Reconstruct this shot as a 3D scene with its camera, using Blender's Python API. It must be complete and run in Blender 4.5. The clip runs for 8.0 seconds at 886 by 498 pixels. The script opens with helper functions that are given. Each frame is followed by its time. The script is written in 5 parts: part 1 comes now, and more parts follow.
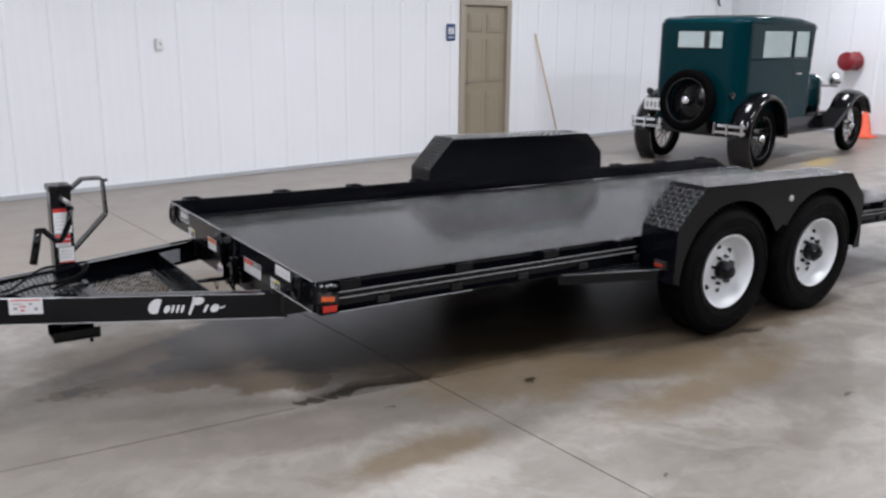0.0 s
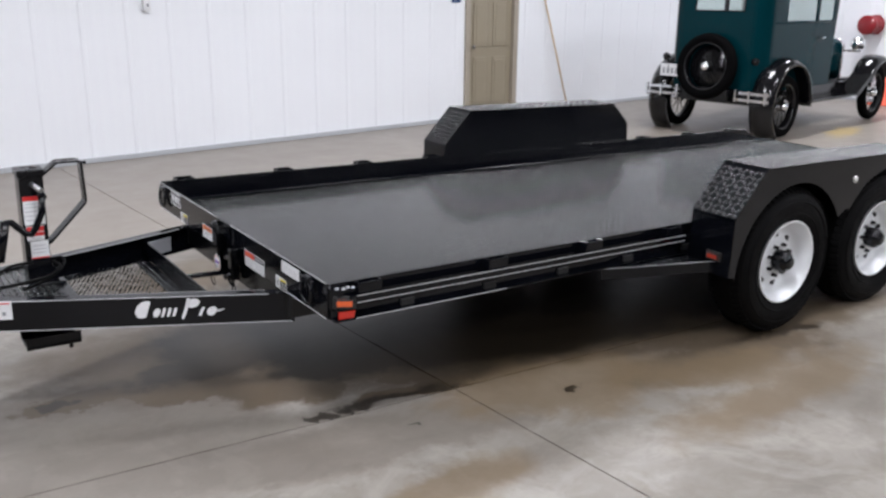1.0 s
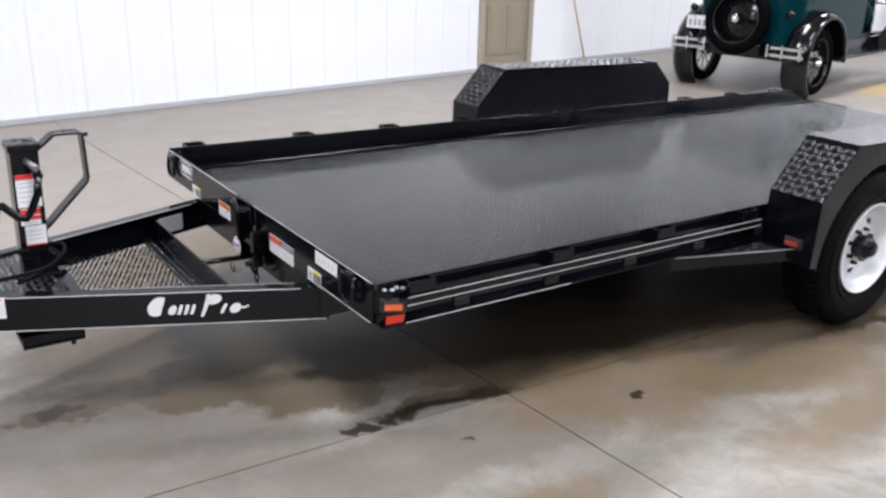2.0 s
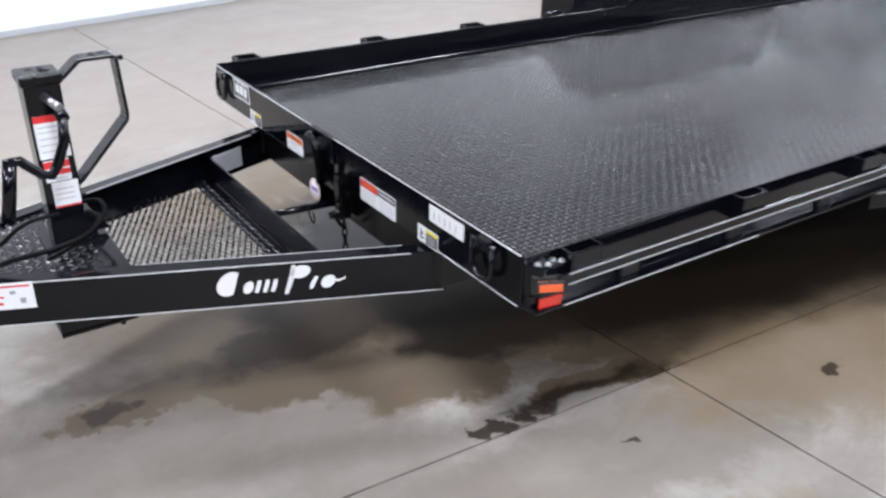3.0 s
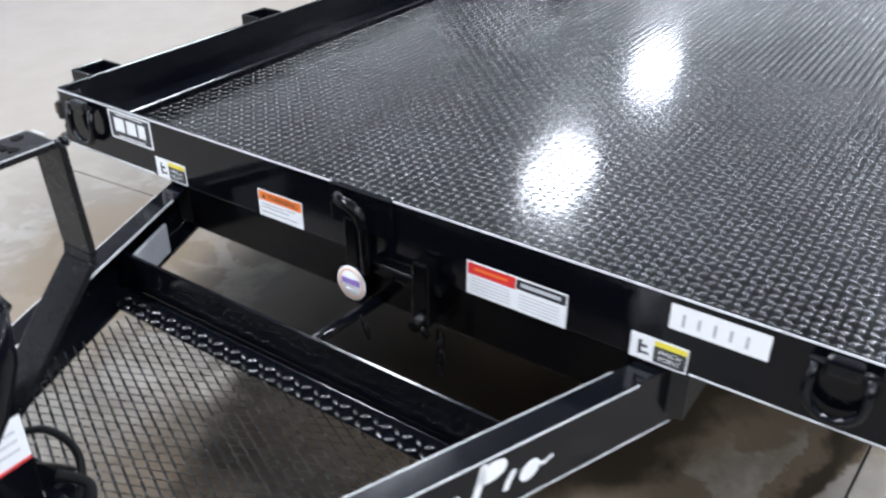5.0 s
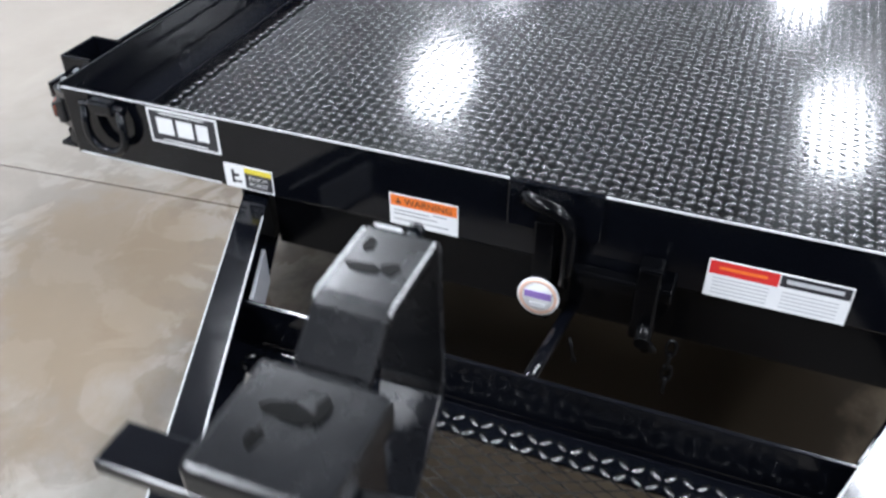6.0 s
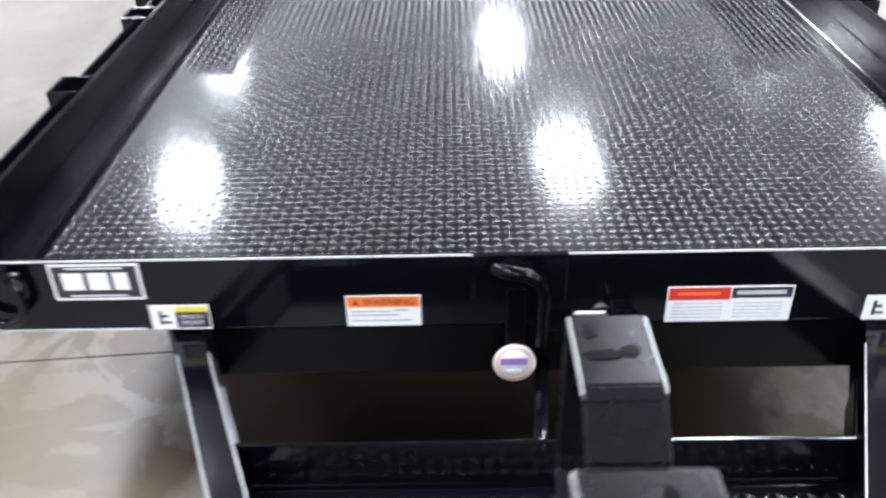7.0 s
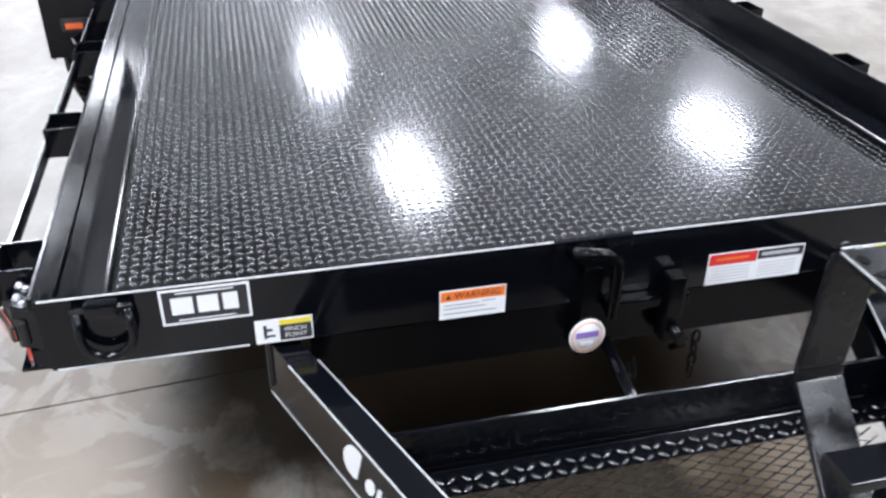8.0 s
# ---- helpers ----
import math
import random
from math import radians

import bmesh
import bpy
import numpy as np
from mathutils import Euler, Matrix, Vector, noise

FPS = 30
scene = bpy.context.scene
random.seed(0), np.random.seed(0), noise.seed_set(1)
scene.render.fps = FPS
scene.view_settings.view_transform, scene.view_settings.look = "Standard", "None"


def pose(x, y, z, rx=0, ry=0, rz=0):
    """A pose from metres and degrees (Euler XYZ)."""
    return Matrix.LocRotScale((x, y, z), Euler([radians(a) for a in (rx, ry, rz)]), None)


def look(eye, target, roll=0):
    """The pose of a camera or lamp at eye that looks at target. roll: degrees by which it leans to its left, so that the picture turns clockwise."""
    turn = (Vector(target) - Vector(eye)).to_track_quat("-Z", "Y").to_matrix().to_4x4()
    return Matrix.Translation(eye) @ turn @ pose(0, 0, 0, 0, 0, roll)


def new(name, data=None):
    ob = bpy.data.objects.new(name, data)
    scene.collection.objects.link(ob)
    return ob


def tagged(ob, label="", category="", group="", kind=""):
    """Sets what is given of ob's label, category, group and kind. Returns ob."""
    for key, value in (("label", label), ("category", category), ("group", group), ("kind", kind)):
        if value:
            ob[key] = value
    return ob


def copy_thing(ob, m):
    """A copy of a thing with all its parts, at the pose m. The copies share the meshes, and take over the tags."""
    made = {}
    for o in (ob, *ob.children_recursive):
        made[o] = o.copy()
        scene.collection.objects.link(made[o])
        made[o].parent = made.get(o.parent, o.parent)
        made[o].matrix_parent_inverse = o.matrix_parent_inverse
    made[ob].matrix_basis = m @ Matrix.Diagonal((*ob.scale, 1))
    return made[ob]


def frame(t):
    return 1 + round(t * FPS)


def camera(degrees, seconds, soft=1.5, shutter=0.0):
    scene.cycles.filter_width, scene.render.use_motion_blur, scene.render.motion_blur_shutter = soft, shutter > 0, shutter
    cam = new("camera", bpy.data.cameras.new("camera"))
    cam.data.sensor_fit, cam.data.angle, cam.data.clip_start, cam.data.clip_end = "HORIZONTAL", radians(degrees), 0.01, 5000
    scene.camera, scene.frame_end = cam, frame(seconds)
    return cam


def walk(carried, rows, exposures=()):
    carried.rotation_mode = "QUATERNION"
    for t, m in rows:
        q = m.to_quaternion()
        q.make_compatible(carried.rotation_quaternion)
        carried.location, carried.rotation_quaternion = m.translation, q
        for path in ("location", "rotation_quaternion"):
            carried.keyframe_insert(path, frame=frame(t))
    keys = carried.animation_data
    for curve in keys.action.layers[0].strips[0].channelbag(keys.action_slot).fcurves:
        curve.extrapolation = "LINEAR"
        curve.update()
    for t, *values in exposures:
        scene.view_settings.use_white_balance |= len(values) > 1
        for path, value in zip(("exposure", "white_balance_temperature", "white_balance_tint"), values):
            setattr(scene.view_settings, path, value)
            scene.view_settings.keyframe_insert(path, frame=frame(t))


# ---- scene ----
cam = camera(53.9, 8.0, soft=2.5, shutter=0.3)
PATH = [
    (0, (-1.598, -4.401, 1.716), (-0.508, -2.796, 1.233), 0.58),
    (0.5, (-1.526, -4.147, 1.707), (-0.429, -2.558, 1.187), 0.75),
    (1, (-1.413, -3.841, 1.695), (-0.321, -2.262, 1.135), 0.66),
    (2.3, (-1.291, -3.079, 1.71), (-0.209, -1.562, 0.985), 1.59),
    (2.5, (-1.261, -2.91, 1.66), (-0.2, -1.4, 0.889), 0.82),
    (2.7, (-1.229, -2.735, 1.613), (-0.194, -1.231, 0.798), 0.8),
    (3, (-1.167, -2.46, 1.599), (-0.189, -0.968, 0.697), -0.77),
    (3.2, (-1.165, -2.28, 1.579), (-0.193, -0.801, 0.648), -0.42),
    (3.5, (-1.2, -2.02, 1.57), (-0.197, -0.592, 0.593), -0.1),
    (3.7, (-1.236, -1.847, 1.539), (-0.179, -0.481, 0.532), 0.41),
    (4, (-1.25, -1.616, 1.535), (-0.114, -0.37, 0.459), -0.55),
    (4.2, (-1.236, -1.495, 1.521), (-0.047, -0.303, 0.441), -0.94),
    (4.5, (-1.19, -1.332, 1.507), (0.076, -0.201, 0.45), -2.2),
    (4.7, (-1.156, -1.204, 1.49), (0.161, -0.124, 0.442), -2.32),
    (5.8, (-1.204, -0.311, 1.387), (0.326, 0.302, 0.255), 2.03),
    (6, (-1.125, -0.212, 1.436), (0.33, 0.382, 0.2), -1.61),
    (6.2, (-1.09, -0.115, 1.473), (0.35, 0.387, 0.179), -2.35),
    (6.3, (-1.079, -0.1, 1.465), (0.374, 0.372, 0.175), -2.58),
    (6.5, (-1.064, -0.091, 1.435), (0.445, 0.303, 0.184), -2.59),
    (6.6, (-1.076, -0.067, 1.445), (0.463, 0.252, 0.208), -1.87),
    (6.7, (-1.084, -0.042, 1.444), (0.485, 0.215, 0.231), -1.43),
    (6.8, (-1.103, 0.004, 1.444), (0.503, 0.176, 0.264), -0.74),
    (6.9, (-1.119, 0.074, 1.429), (0.522, 0.154, 0.288), -0.94),
    (7, (-1.183, 0.146, 1.457), (0.482, 0.192, 0.35), -2.48),
    (7.1, (-1.267, 0.217, 1.511), (0.405, 0.238, 0.413), -2.12),
    (7.2, (-1.29, 0.314, 1.521), (0.407, 0.236, 0.465), -1.73),
    (7.3, (-1.284, 0.412, 1.517), (0.423, 0.223, 0.492), -0.62),
    (7.5, (-1.311, 0.483, 1.531), (0.398, 0.227, 0.524), -0.81),
    (7.7, (-1.316, 0.532, 1.527), (0.372, 0.24, 0.495), -0.72),
    (8, (-1.278, 0.65, 1.51), (0.363, 0.259, 0.436), 0.05),
]
walk(cam, [(t, look(eye, target, roll)) for t, eye, target, roll in PATH],
     [(0.0, -0.04, 6250, 10), (1.2, 0.2, 6250, 10), (2.5, 0.7, 6150, 10), (3.5, 0.84, 5850, 7), (4.5, 0.9, 5850, 6), (6.0, 0.94, 5950, 6), (7.0, 1.08, 5950, 7), (8.0, 0.94, 5950, 8)])

# ---- world and lamps ----
world = bpy.data.worlds.new("world")
scene.world = world
world.use_nodes = True
world.node_tree.nodes["Background"].inputs[0].default_value = (0.9, 0.95, 1.0, 1)
world.node_tree.nodes["Background"].inputs[1].default_value = 0.02
scene.view_settings.exposure = 0.0

BUILD = Matrix.Translation((-0.42, 5.33, 0)) @ Matrix.Rotation(radians(7.5), 4, "Z")   # the hall: x along the north wall, y outwards
CEIL = 4.3


# ---- materials ----
def material(name, color, rough=0.5, metal=0.0, bump=0.0, bump_scale=60.0, vary=0.0, vary_scale=3.0,
             coat=0.0, emit=None, rough_vary=0.0, spec=0.5):
    m = bpy.data.materials.new(name)
    m.use_nodes = True
    n, l = m.node_tree.nodes, m.node_tree.links
    b = n["Principled BSDF"]
    b.inputs["Base Color"].default_value = (*color, 1)
    b.inputs["Roughness"].default_value = rough
    b.inputs["Metallic"].default_value = metal
    b.inputs["Coat Weight"].default_value = coat
    b.inputs["Coat Roughness"].default_value = 0.09
    b.inputs["Specular IOR Level"].default_value = spec
    co = n.new("ShaderNodeTexCoord")
    if vary or rough_vary:
        t = n.new("ShaderNodeTexNoise")
        t.inputs["Scale"].default_value = vary_scale
        t.inputs["Detail"].default_value = 8
        t.inputs["Roughness"].default_value = 0.65
        l.new(co.outputs["Object"], t.inputs["Vector"])
        if vary:
            mix = n.new("ShaderNodeMix")
            mix.data_type = "RGBA"
            mix.inputs[6].default_value = (*[max(0, c * (1 - vary)) for c in color], 1)
            mix.inputs[7].default_value = (*[min(1, c * (1 + vary)) for c in color], 1)
            l.new(t.outputs["Fac"], mix.inputs[0])
            l.new(mix.outputs[2], b.inputs["Base Color"])
        if rough_vary:
            r = n.new("ShaderNodeMapRange")
            r.inputs[1].default_value, r.inputs[2].default_value = 0.3, 0.7
            r.inputs[3].default_value, r.inputs[4].default_value = max(0.02, rough - rough_vary), rough + rough_vary
            l.new(t.outputs["Fac"], r.inputs[0])
            l.new(r.outputs[0], b.inputs["Roughness"])
    if bump:
        t2 = n.new("ShaderNodeTexNoise")
        t2.inputs["Scale"].default_value = bump_scale
        t2.inputs["Detail"].default_value = 4
        l.new(co.outputs["Object"], t2.inputs["Vector"])
        bp = n.new("ShaderNodeBump")
        bp.inputs["Strength"].default_value = bump
        bp.inputs["Distance"].default_value = 0.01
        l.new(t2.outputs["Fac"], bp.inputs["Height"])
        l.new(bp.outputs[0], b.inputs["Normal"])
    if emit:
        b.inputs["Emission Color"].default_value = (*emit[0], 1)
        b.inputs["Emission Strength"].default_value = emit[1]
    return m


M_BLACK = material("black_gloss_paint", (0.0022, 0.0026, 0.0042), 0.13, bump=0.03, bump_scale=30, rough_vary=0.05, vary_scale=6, spec=0.32)
M_DULL = material("dull_black_paint", (0.0016, 0.0017, 0.0022), 0.2, bump=0.04, bump_scale=40, rough_vary=0.06, vary_scale=20, spec=0.14)
M_GREASE = material("black_grease", (0.0006, 0.0006, 0.0006), 0.4, vary=0.3, vary_scale=60, spec=0.06)
M_MESH = material("black_mesh_paint", (0.022, 0.022, 0.022), 0.27, rough_vary=0.06, vary_scale=25, spec=1.0)
M_SATIN = material("satin_black_paint", (0.004, 0.0043, 0.0055), 0.26, bump=0.03, bump_scale=60, rough_vary=0.06, vary_scale=20, spec=0.26)
M_CARTYRE = material("aged_tyre_rubber", (0.0022, 0.0022, 0.0024), 0.85, spec=0.03, vary=0.25, vary_scale=14)
M_DECK = material("black_tread_plate_paint", (0.0025, 0.0028, 0.0034), 0.125, rough_vary=0.02, vary_scale=4, spec=0.28)
M_LUG = material("tread_lug_paint", (0.006, 0.0065, 0.007), 0.22, rough_vary=0.04, vary_scale=25, spec=1.0)
M_STEEL = material("galvanised_steel", (0.42, 0.43, 0.44), 0.35, metal=1, vary=0.2, vary_scale=30, rough_vary=0.1)
M_CHROME = material("chrome", (0.85, 0.86, 0.88), 0.07, metal=1, rough_vary=0.04, vary_scale=20)
M_RUBBER = material("tyre_rubber", (0.0024, 0.0024, 0.0027), 0.6, spec=0.09, bump=0.25, bump_scale=160, vary=0.25, vary_scale=14, rough_vary=0.1)
M_RIM = material("white_wheel_paint", (0.78, 0.8, 0.82), 0.3, coat=0.3, vary=0.04, vary_scale=9, bump=0.03)
M_DARK = material("dark_undercoat", (0.012, 0.012, 0.012), 0.55, bump=0.15, bump_scale=80, vary=0.3, vary_scale=8)
M_WHITE = material("white_sticker", (0.78, 0.79, 0.8), 0.4, vary=0.04, vary_scale=60)
# thin pale lines along the edges of panel, rails and beams
M_STRIPE = material("white_edge_line", (0.56, 0.57, 0.58), 0.4, vary=0.35, vary_scale=30)
# pale grey for worn edges and for glints painted along the trailer's edges
M_EDGE = material("worn_and_glint_edge", (0.4, 0.405, 0.41), 0.35, vary=0.3, vary_scale=18)
M_RED = material("red_sticker", (0.62, 0.03, 0.03), 0.4, vary=0.06, vary_scale=60)
M_ORANGE = material("orange_sticker", (0.8, 0.19, 0.03), 0.4, vary=0.06, vary_scale=60)
M_YELLOW = material("yellow_sticker", (0.72, 0.6, 0.05), 0.4, vary=0.06, vary_scale=60)
M_INK = material("black_ink", (0.02, 0.02, 0.025), 0.5, vary=0.2, vary_scale=80)
M_GREY = material("grey_print", (0.3, 0.31, 0.33), 0.5, vary=0.2, vary_scale=120)
M_PALE = material("pale_grey_print", (0.5, 0.51, 0.53), 0.5, vary=0.2, vary_scale=120)
M_PURPLE = material("violet_print", (0.25, 0.16, 0.45), 0.45, vary=0.2, vary_scale=120)
M_PEACH = material("pale_peach_print", (0.72, 0.5, 0.4), 0.45, vary=0.1, vary_scale=90)
M_AMBER = material("amber_lens", (0.7, 0.12, 0.03), 0.15, coat=0.5, vary=0.2, vary_scale=120)
M_REDLENS = material("red_reflector_lens", (0.75, 0.03, 0.015), 0.15, coat=0.5, vary=0.2, vary_scale=120)
M_DIMRED = material("dim_red_lens", (0.3, 0.035, 0.02), 0.18, coat=0.4, vary=0.2, vary_scale=120)
M_CLEAR = material("clear_lens", (0.5, 0.5, 0.48), 0.12, coat=0.5, vary=0.1, vary_scale=90)
M_WALL = material("white_steel_sheet", (0.84, 0.86, 0.89), 0.38, vary=0.03, vary_scale=1.2, bump=0.05, bump_scale=5, rough_vary=0.06)
M_GREYWALL = material("dark_grey_unseen_wall", (0.1, 0.1, 0.105), 0.7, vary=0.2, vary_scale=1.5, bump=0.1, bump_scale=20)
M_TRIM = material("grey_wall_trim", (0.42, 0.44, 0.46), 0.45, vary=0.1, vary_scale=10)
M_CEIL = material("pale_ceiling_sheet", (0.32, 0.325, 0.33), 0.5, vary=0.04, vary_scale=1.5)
M_DOOR = material("tan_door_paint", (0.3, 0.26, 0.19), 0.45, vary=0.06, vary_scale=12, bump=0.05, bump_scale=120)
M_DOORTRIM = material("taupe_frame_paint", (0.36, 0.32, 0.26), 0.45, vary=0.06, vary_scale=12)
M_WOOD = material("pale_wood", (0.5, 0.36, 0.2), 0.5, vary=0.25, vary_scale=25, bump=0.1, bump_scale=90)
M_BLUE = material("blue_sign_plastic", (0.015, 0.05, 0.16), 0.35, vary=0.05, vary_scale=40)
M_GREEN = material("dark_teal_car_paint", (0.001, 0.024, 0.031), 0.14, spec=0.09, vary=0.08, vary_scale=5, bump=0.02, bump_scale=40)
M_CARBLACK = material("black_car_enamel", (0.004, 0.004, 0.005), 0.13, spec=0.4, bump=0.03, bump_scale=40, rough_vary=0.05)
M_ROOFCLOTH = material("black_roof_fabric", (0.02, 0.022, 0.022), 0.55, bump=0.2, bump_scale=200, vary=0.15, vary_scale=30)
M_REEL = material("red_enamel", (0.22, 0.012, 0.018), 0.3, vary=0.1, vary_scale=20, coat=0.3)
M_CONE = material("orange_cone_plastic", (0.85, 0.13, 0.06), 0.5, vary=0.08, vary_scale=20)
M_LAMP = material("lamp_diffuser", (0.9, 0.92, 0.95), 0.4, emit=((0.93, 0.97, 1.0), 9.0))
M_SEAT = material("brown_mohair", (0.06, 0.045, 0.03), 0.9, vary=0.2, vary_scale=40)


def glass_material():
    m = bpy.data.materials.new("car_glass")
    m.use_nodes = True
    n, l = m.node_tree.nodes, m.node_tree.links
    n.remove(n["Principled BSDF"])
    tr, gl, mx = n.new("ShaderNodeBsdfTransparent"), n.new("ShaderNodeBsdfGlossy"), n.new("ShaderNodeMixShader")
    tr.inputs[0].default_value = (0.9, 0.94, 0.93, 1)
    gl.inputs["Roughness"].default_value = 0.03
    mx.inputs[0].default_value = 0.1
    l.new(tr.outputs[0], mx.inputs[1])
    l.new(gl.outputs[0], mx.inputs[2])
    l.new(mx.outputs[0], n["Material Output"].inputs[0])
    return m


M_GLASS = glass_material()


def concrete_material():
    """Sealed concrete with cloudy tone, brown water stains, dark wet spots and painted shade below the trailer."""
    m = bpy.data.materials.new("sealed_concrete")
    m.use_nodes = True
    n, l = m.node_tree.nodes, m.node_tree.links
    b = n["Principled BSDF"]
    co = n.new("ShaderNodeTexCoord")
    pos = co.outputs["Object"]

    def noise_tex(scale, detail=6, rough=0.6, dist=0.0):
        t = n.new("ShaderNodeTexNoise")
        t.inputs["Scale"].default_value = scale
        t.inputs["Detail"].default_value = detail
        t.inputs["Roughness"].default_value = rough
        t.inputs["Distortion"].default_value = dist
        l.new(pos, t.inputs["Vector"])
        return t.outputs["Fac"]

    def ramp(x, a, c, lo=0.0, hi=1.0):
        r = n.new("ShaderNodeMapRange")
        r.inputs[1].default_value, r.inputs[2].default_value = a, c
        r.inputs[3].default_value, r.inputs[4].default_value = lo, hi
        l.new(x, r.inputs[0])
        return r.outputs[0]

    def calc(op, x, y):
        k = n.new("ShaderNodeMath")
        k.operation = op
        for i, v in enumerate((x, y)):
            if isinstance(v, (int, float)):
                k.inputs[i].default_value = v
            else:
                l.new(v, k.inputs[i])
        return k.outputs[0]

    def mix(fac, x, y):
        k = n.new("ShaderNodeMix")
        k.data_type = "RGBA"
        l.new(fac, k.inputs[0])
        for i, v in ((6, x), (7, y)):
            if isinstance(v, tuple):
                k.inputs[i].default_value = (*v, 1)
            else:
                l.new(v, k.inputs[i])
        return k.outputs[2]

    wn = n.new("ShaderNodeTexNoise")
    wn.inputs["Scale"].default_value, wn.inputs["Detail"].default_value, wn.inputs["Roughness"].default_value = 5.5, 6, 0.62
    l.new(pos, wn.inputs["Vector"])
    ws = n.new("ShaderNodeVectorMath")
    ws.operation = "MULTIPLY_ADD"
    l.new(wn.outputs["Color"], ws.inputs[0])
    ws.inputs[1].default_value, ws.inputs[2].default_value = (0.3, 0.3, 0), (-0.15, -0.15, 0)
    wa = n.new("ShaderNodeVectorMath")
    wa.operation = "ADD"
    l.new(pos, wa.inputs[0])
    l.new(ws.outputs[0], wa.inputs[1])
    warped = wa.outputs[0]

    def blot(cx, cy, rx, ry, turn, edge, scale, amount):
        """An irregular stain: an ellipse whose rim is broken up by noise."""
        mp = n.new("ShaderNodeMapping")
        mp.vector_type = "TEXTURE"
        mp.inputs["Location"].default_value = (cx, cy, 0)
        mp.inputs["Rotation"].default_value = (0, 0, radians(turn))
        mp.inputs["Scale"].default_value = (rx, ry, 1)
        l.new(warped, mp.inputs["Vector"])
        ln = n.new("ShaderNodeVectorMath")
        ln.operation = "LENGTH"
        l.new(mp.outputs[0], ln.inputs[0])
        d = calc("ADD", ln.outputs["Value"], calc("MULTIPLY", calc("SUBTRACT", noise_tex(scale, 5, 0.65, 0.4), 0.5), amount))
        return ramp(d, 1.0 + edge, 1.0 - edge)

    big, mid, fine = noise_tex(0.55, 5, 0.6, 0.3), noise_tex(2.6, 8, 0.68, 0.2), noise_tex(45, 6, 0.7)
    base = mix(ramp(big, 0.32, 0.68), (0.198, 0.179, 0.155), (0.278, 0.257, 0.229))
    base = mix(ramp(mid, 0.38, 0.7, 0.0, 0.55), base, (0.155, 0.136, 0.112))
    base = mix(ramp(fine, 0.42, 0.75, 0.0, 0.14), base, (0.13, 0.118, 0.104))
    base = mix(ramp(noise_tex(1.3, 6, 0.7, 0.8), 0.53, 0.66, 0.0, 0.6), base, (0.37, 0.35, 0.32))
    base = mix(ramp(noise_tex(2.4, 7, 0.62, 1.2), 0.5, 0.58, 0.0, 0.3), base, (0.37, 0.345, 0.31))
    base = mix(ramp(noise_tex(5.2, 7, 0.66, 0.8), 0.56, 0.64, 0.0, 0.25), base, (0.15, 0.128, 0.098))
    mp = n.new("ShaderNodeMapping")
    mp.inputs["Rotation"].default_value, mp.inputs["Scale"].default_value = (0, 0, radians(24)), (0.8, 2.6, 1)
    l.new(warped, mp.inputs["Vector"])
    bands = n.new("ShaderNodeTexNoise")
    bands.inputs["Scale"].default_value, bands.inputs["Detail"].default_value, bands.inputs["Roughness"].default_value = 1.1, 7, 0.6
    l.new(mp.outputs[0], bands.inputs["Vector"])
    base = mix(ramp(bands.outputs["Fac"], 0.5, 0.6, 0.0, 0.42), base, (0.125, 0.11, 0.092))
    base = mix(ramp(bands.outputs["Fac"], 0.44, 0.36, 0.0, 0.35), base, (0.36, 0.34, 0.305))
    # towards the north wall the tone evens out to a plain tan
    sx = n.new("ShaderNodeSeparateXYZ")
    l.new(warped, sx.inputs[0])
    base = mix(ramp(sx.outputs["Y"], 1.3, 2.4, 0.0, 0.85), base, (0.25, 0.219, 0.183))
    # brown water marks beside the trailer; below bed and tongue they add painted shade
    def spots(*rows):
        out = blot(*rows[0])
        for q in rows[1:]:
            out = calc("MAXIMUM", out, blot(*q))
        return out

    grey = spots((0.3, 1.15, 0.75, 0.42, 15, 0.3, 3, 1.2), (1.0, 1.55, 1.3, 0.5, 5, 0.35, 2.5, 1.2), (-0.85, -0.6, 0.75, 0.6, -15, 0.3, 3, 1.2), (0.1, -1.15, 0.9, 0.18, -8, 0.2, 4, 1.2), (2.3, -2.0, 0.9, 0.22, -20, 0.3, 4, 1.6))
    base = mix(calc("MULTIPLY", grey, 0.62), base, (0.135, 0.117, 0.096))
    brown = spots((-0.28, -0.2, 0.34, 0.26, -18, 0.045, 5.0, 0.6), (-0.74, -0.13, 0.3, 0.09, 4, 0.06, 9, 1.0), (-0.1, -0.3, 0.3, 0.2, -30, 0.05, 7, 0.8), (-0.45, 0.2, 0.5, 0.4, 0, 0.4, 3, 1.2), (0.1, -0.28, 0.4, 0.42, -20, 0.08, 5, 0.7), (2.0, -1.35, 0.8, 0.2, -8, 0.3, 3.2, 1.5), (2.6, -1.15, 1.1, 0.22, -6, 0.3, 3, 1.3), (0.85, -0.5, 0.7, 0.33, -10, 0.08, 4, 0.8), (0.62, -0.86, 0.42, 0.06, -6, 0.06, 6, 0.8), (0.95, 0.25, 0.85, 0.6, 10, 0.15, 3, 1.0), (1.5, -0.6, 1.3, 0.5, -6, 0.15, 3, 1.0), (0.38, 1.04, 0.42, 0.26, 24, 0.15, 5, 1.2), (0.7, 1.25, 0.3, 0.12, 20, 0.25, 6, 1.6))
    base = mix(calc("MULTIPLY", brown, 0.9), base, (0.096, 0.07, 0.042))
    peel = calc("MULTIPLY", ramp(noise_tex(4.2, 8, 0.6, 0.9), 0.5, 0.545), blot(-0.1, 1.25, 1.2, 0.65, 0, 0.4, 2, 0.8))
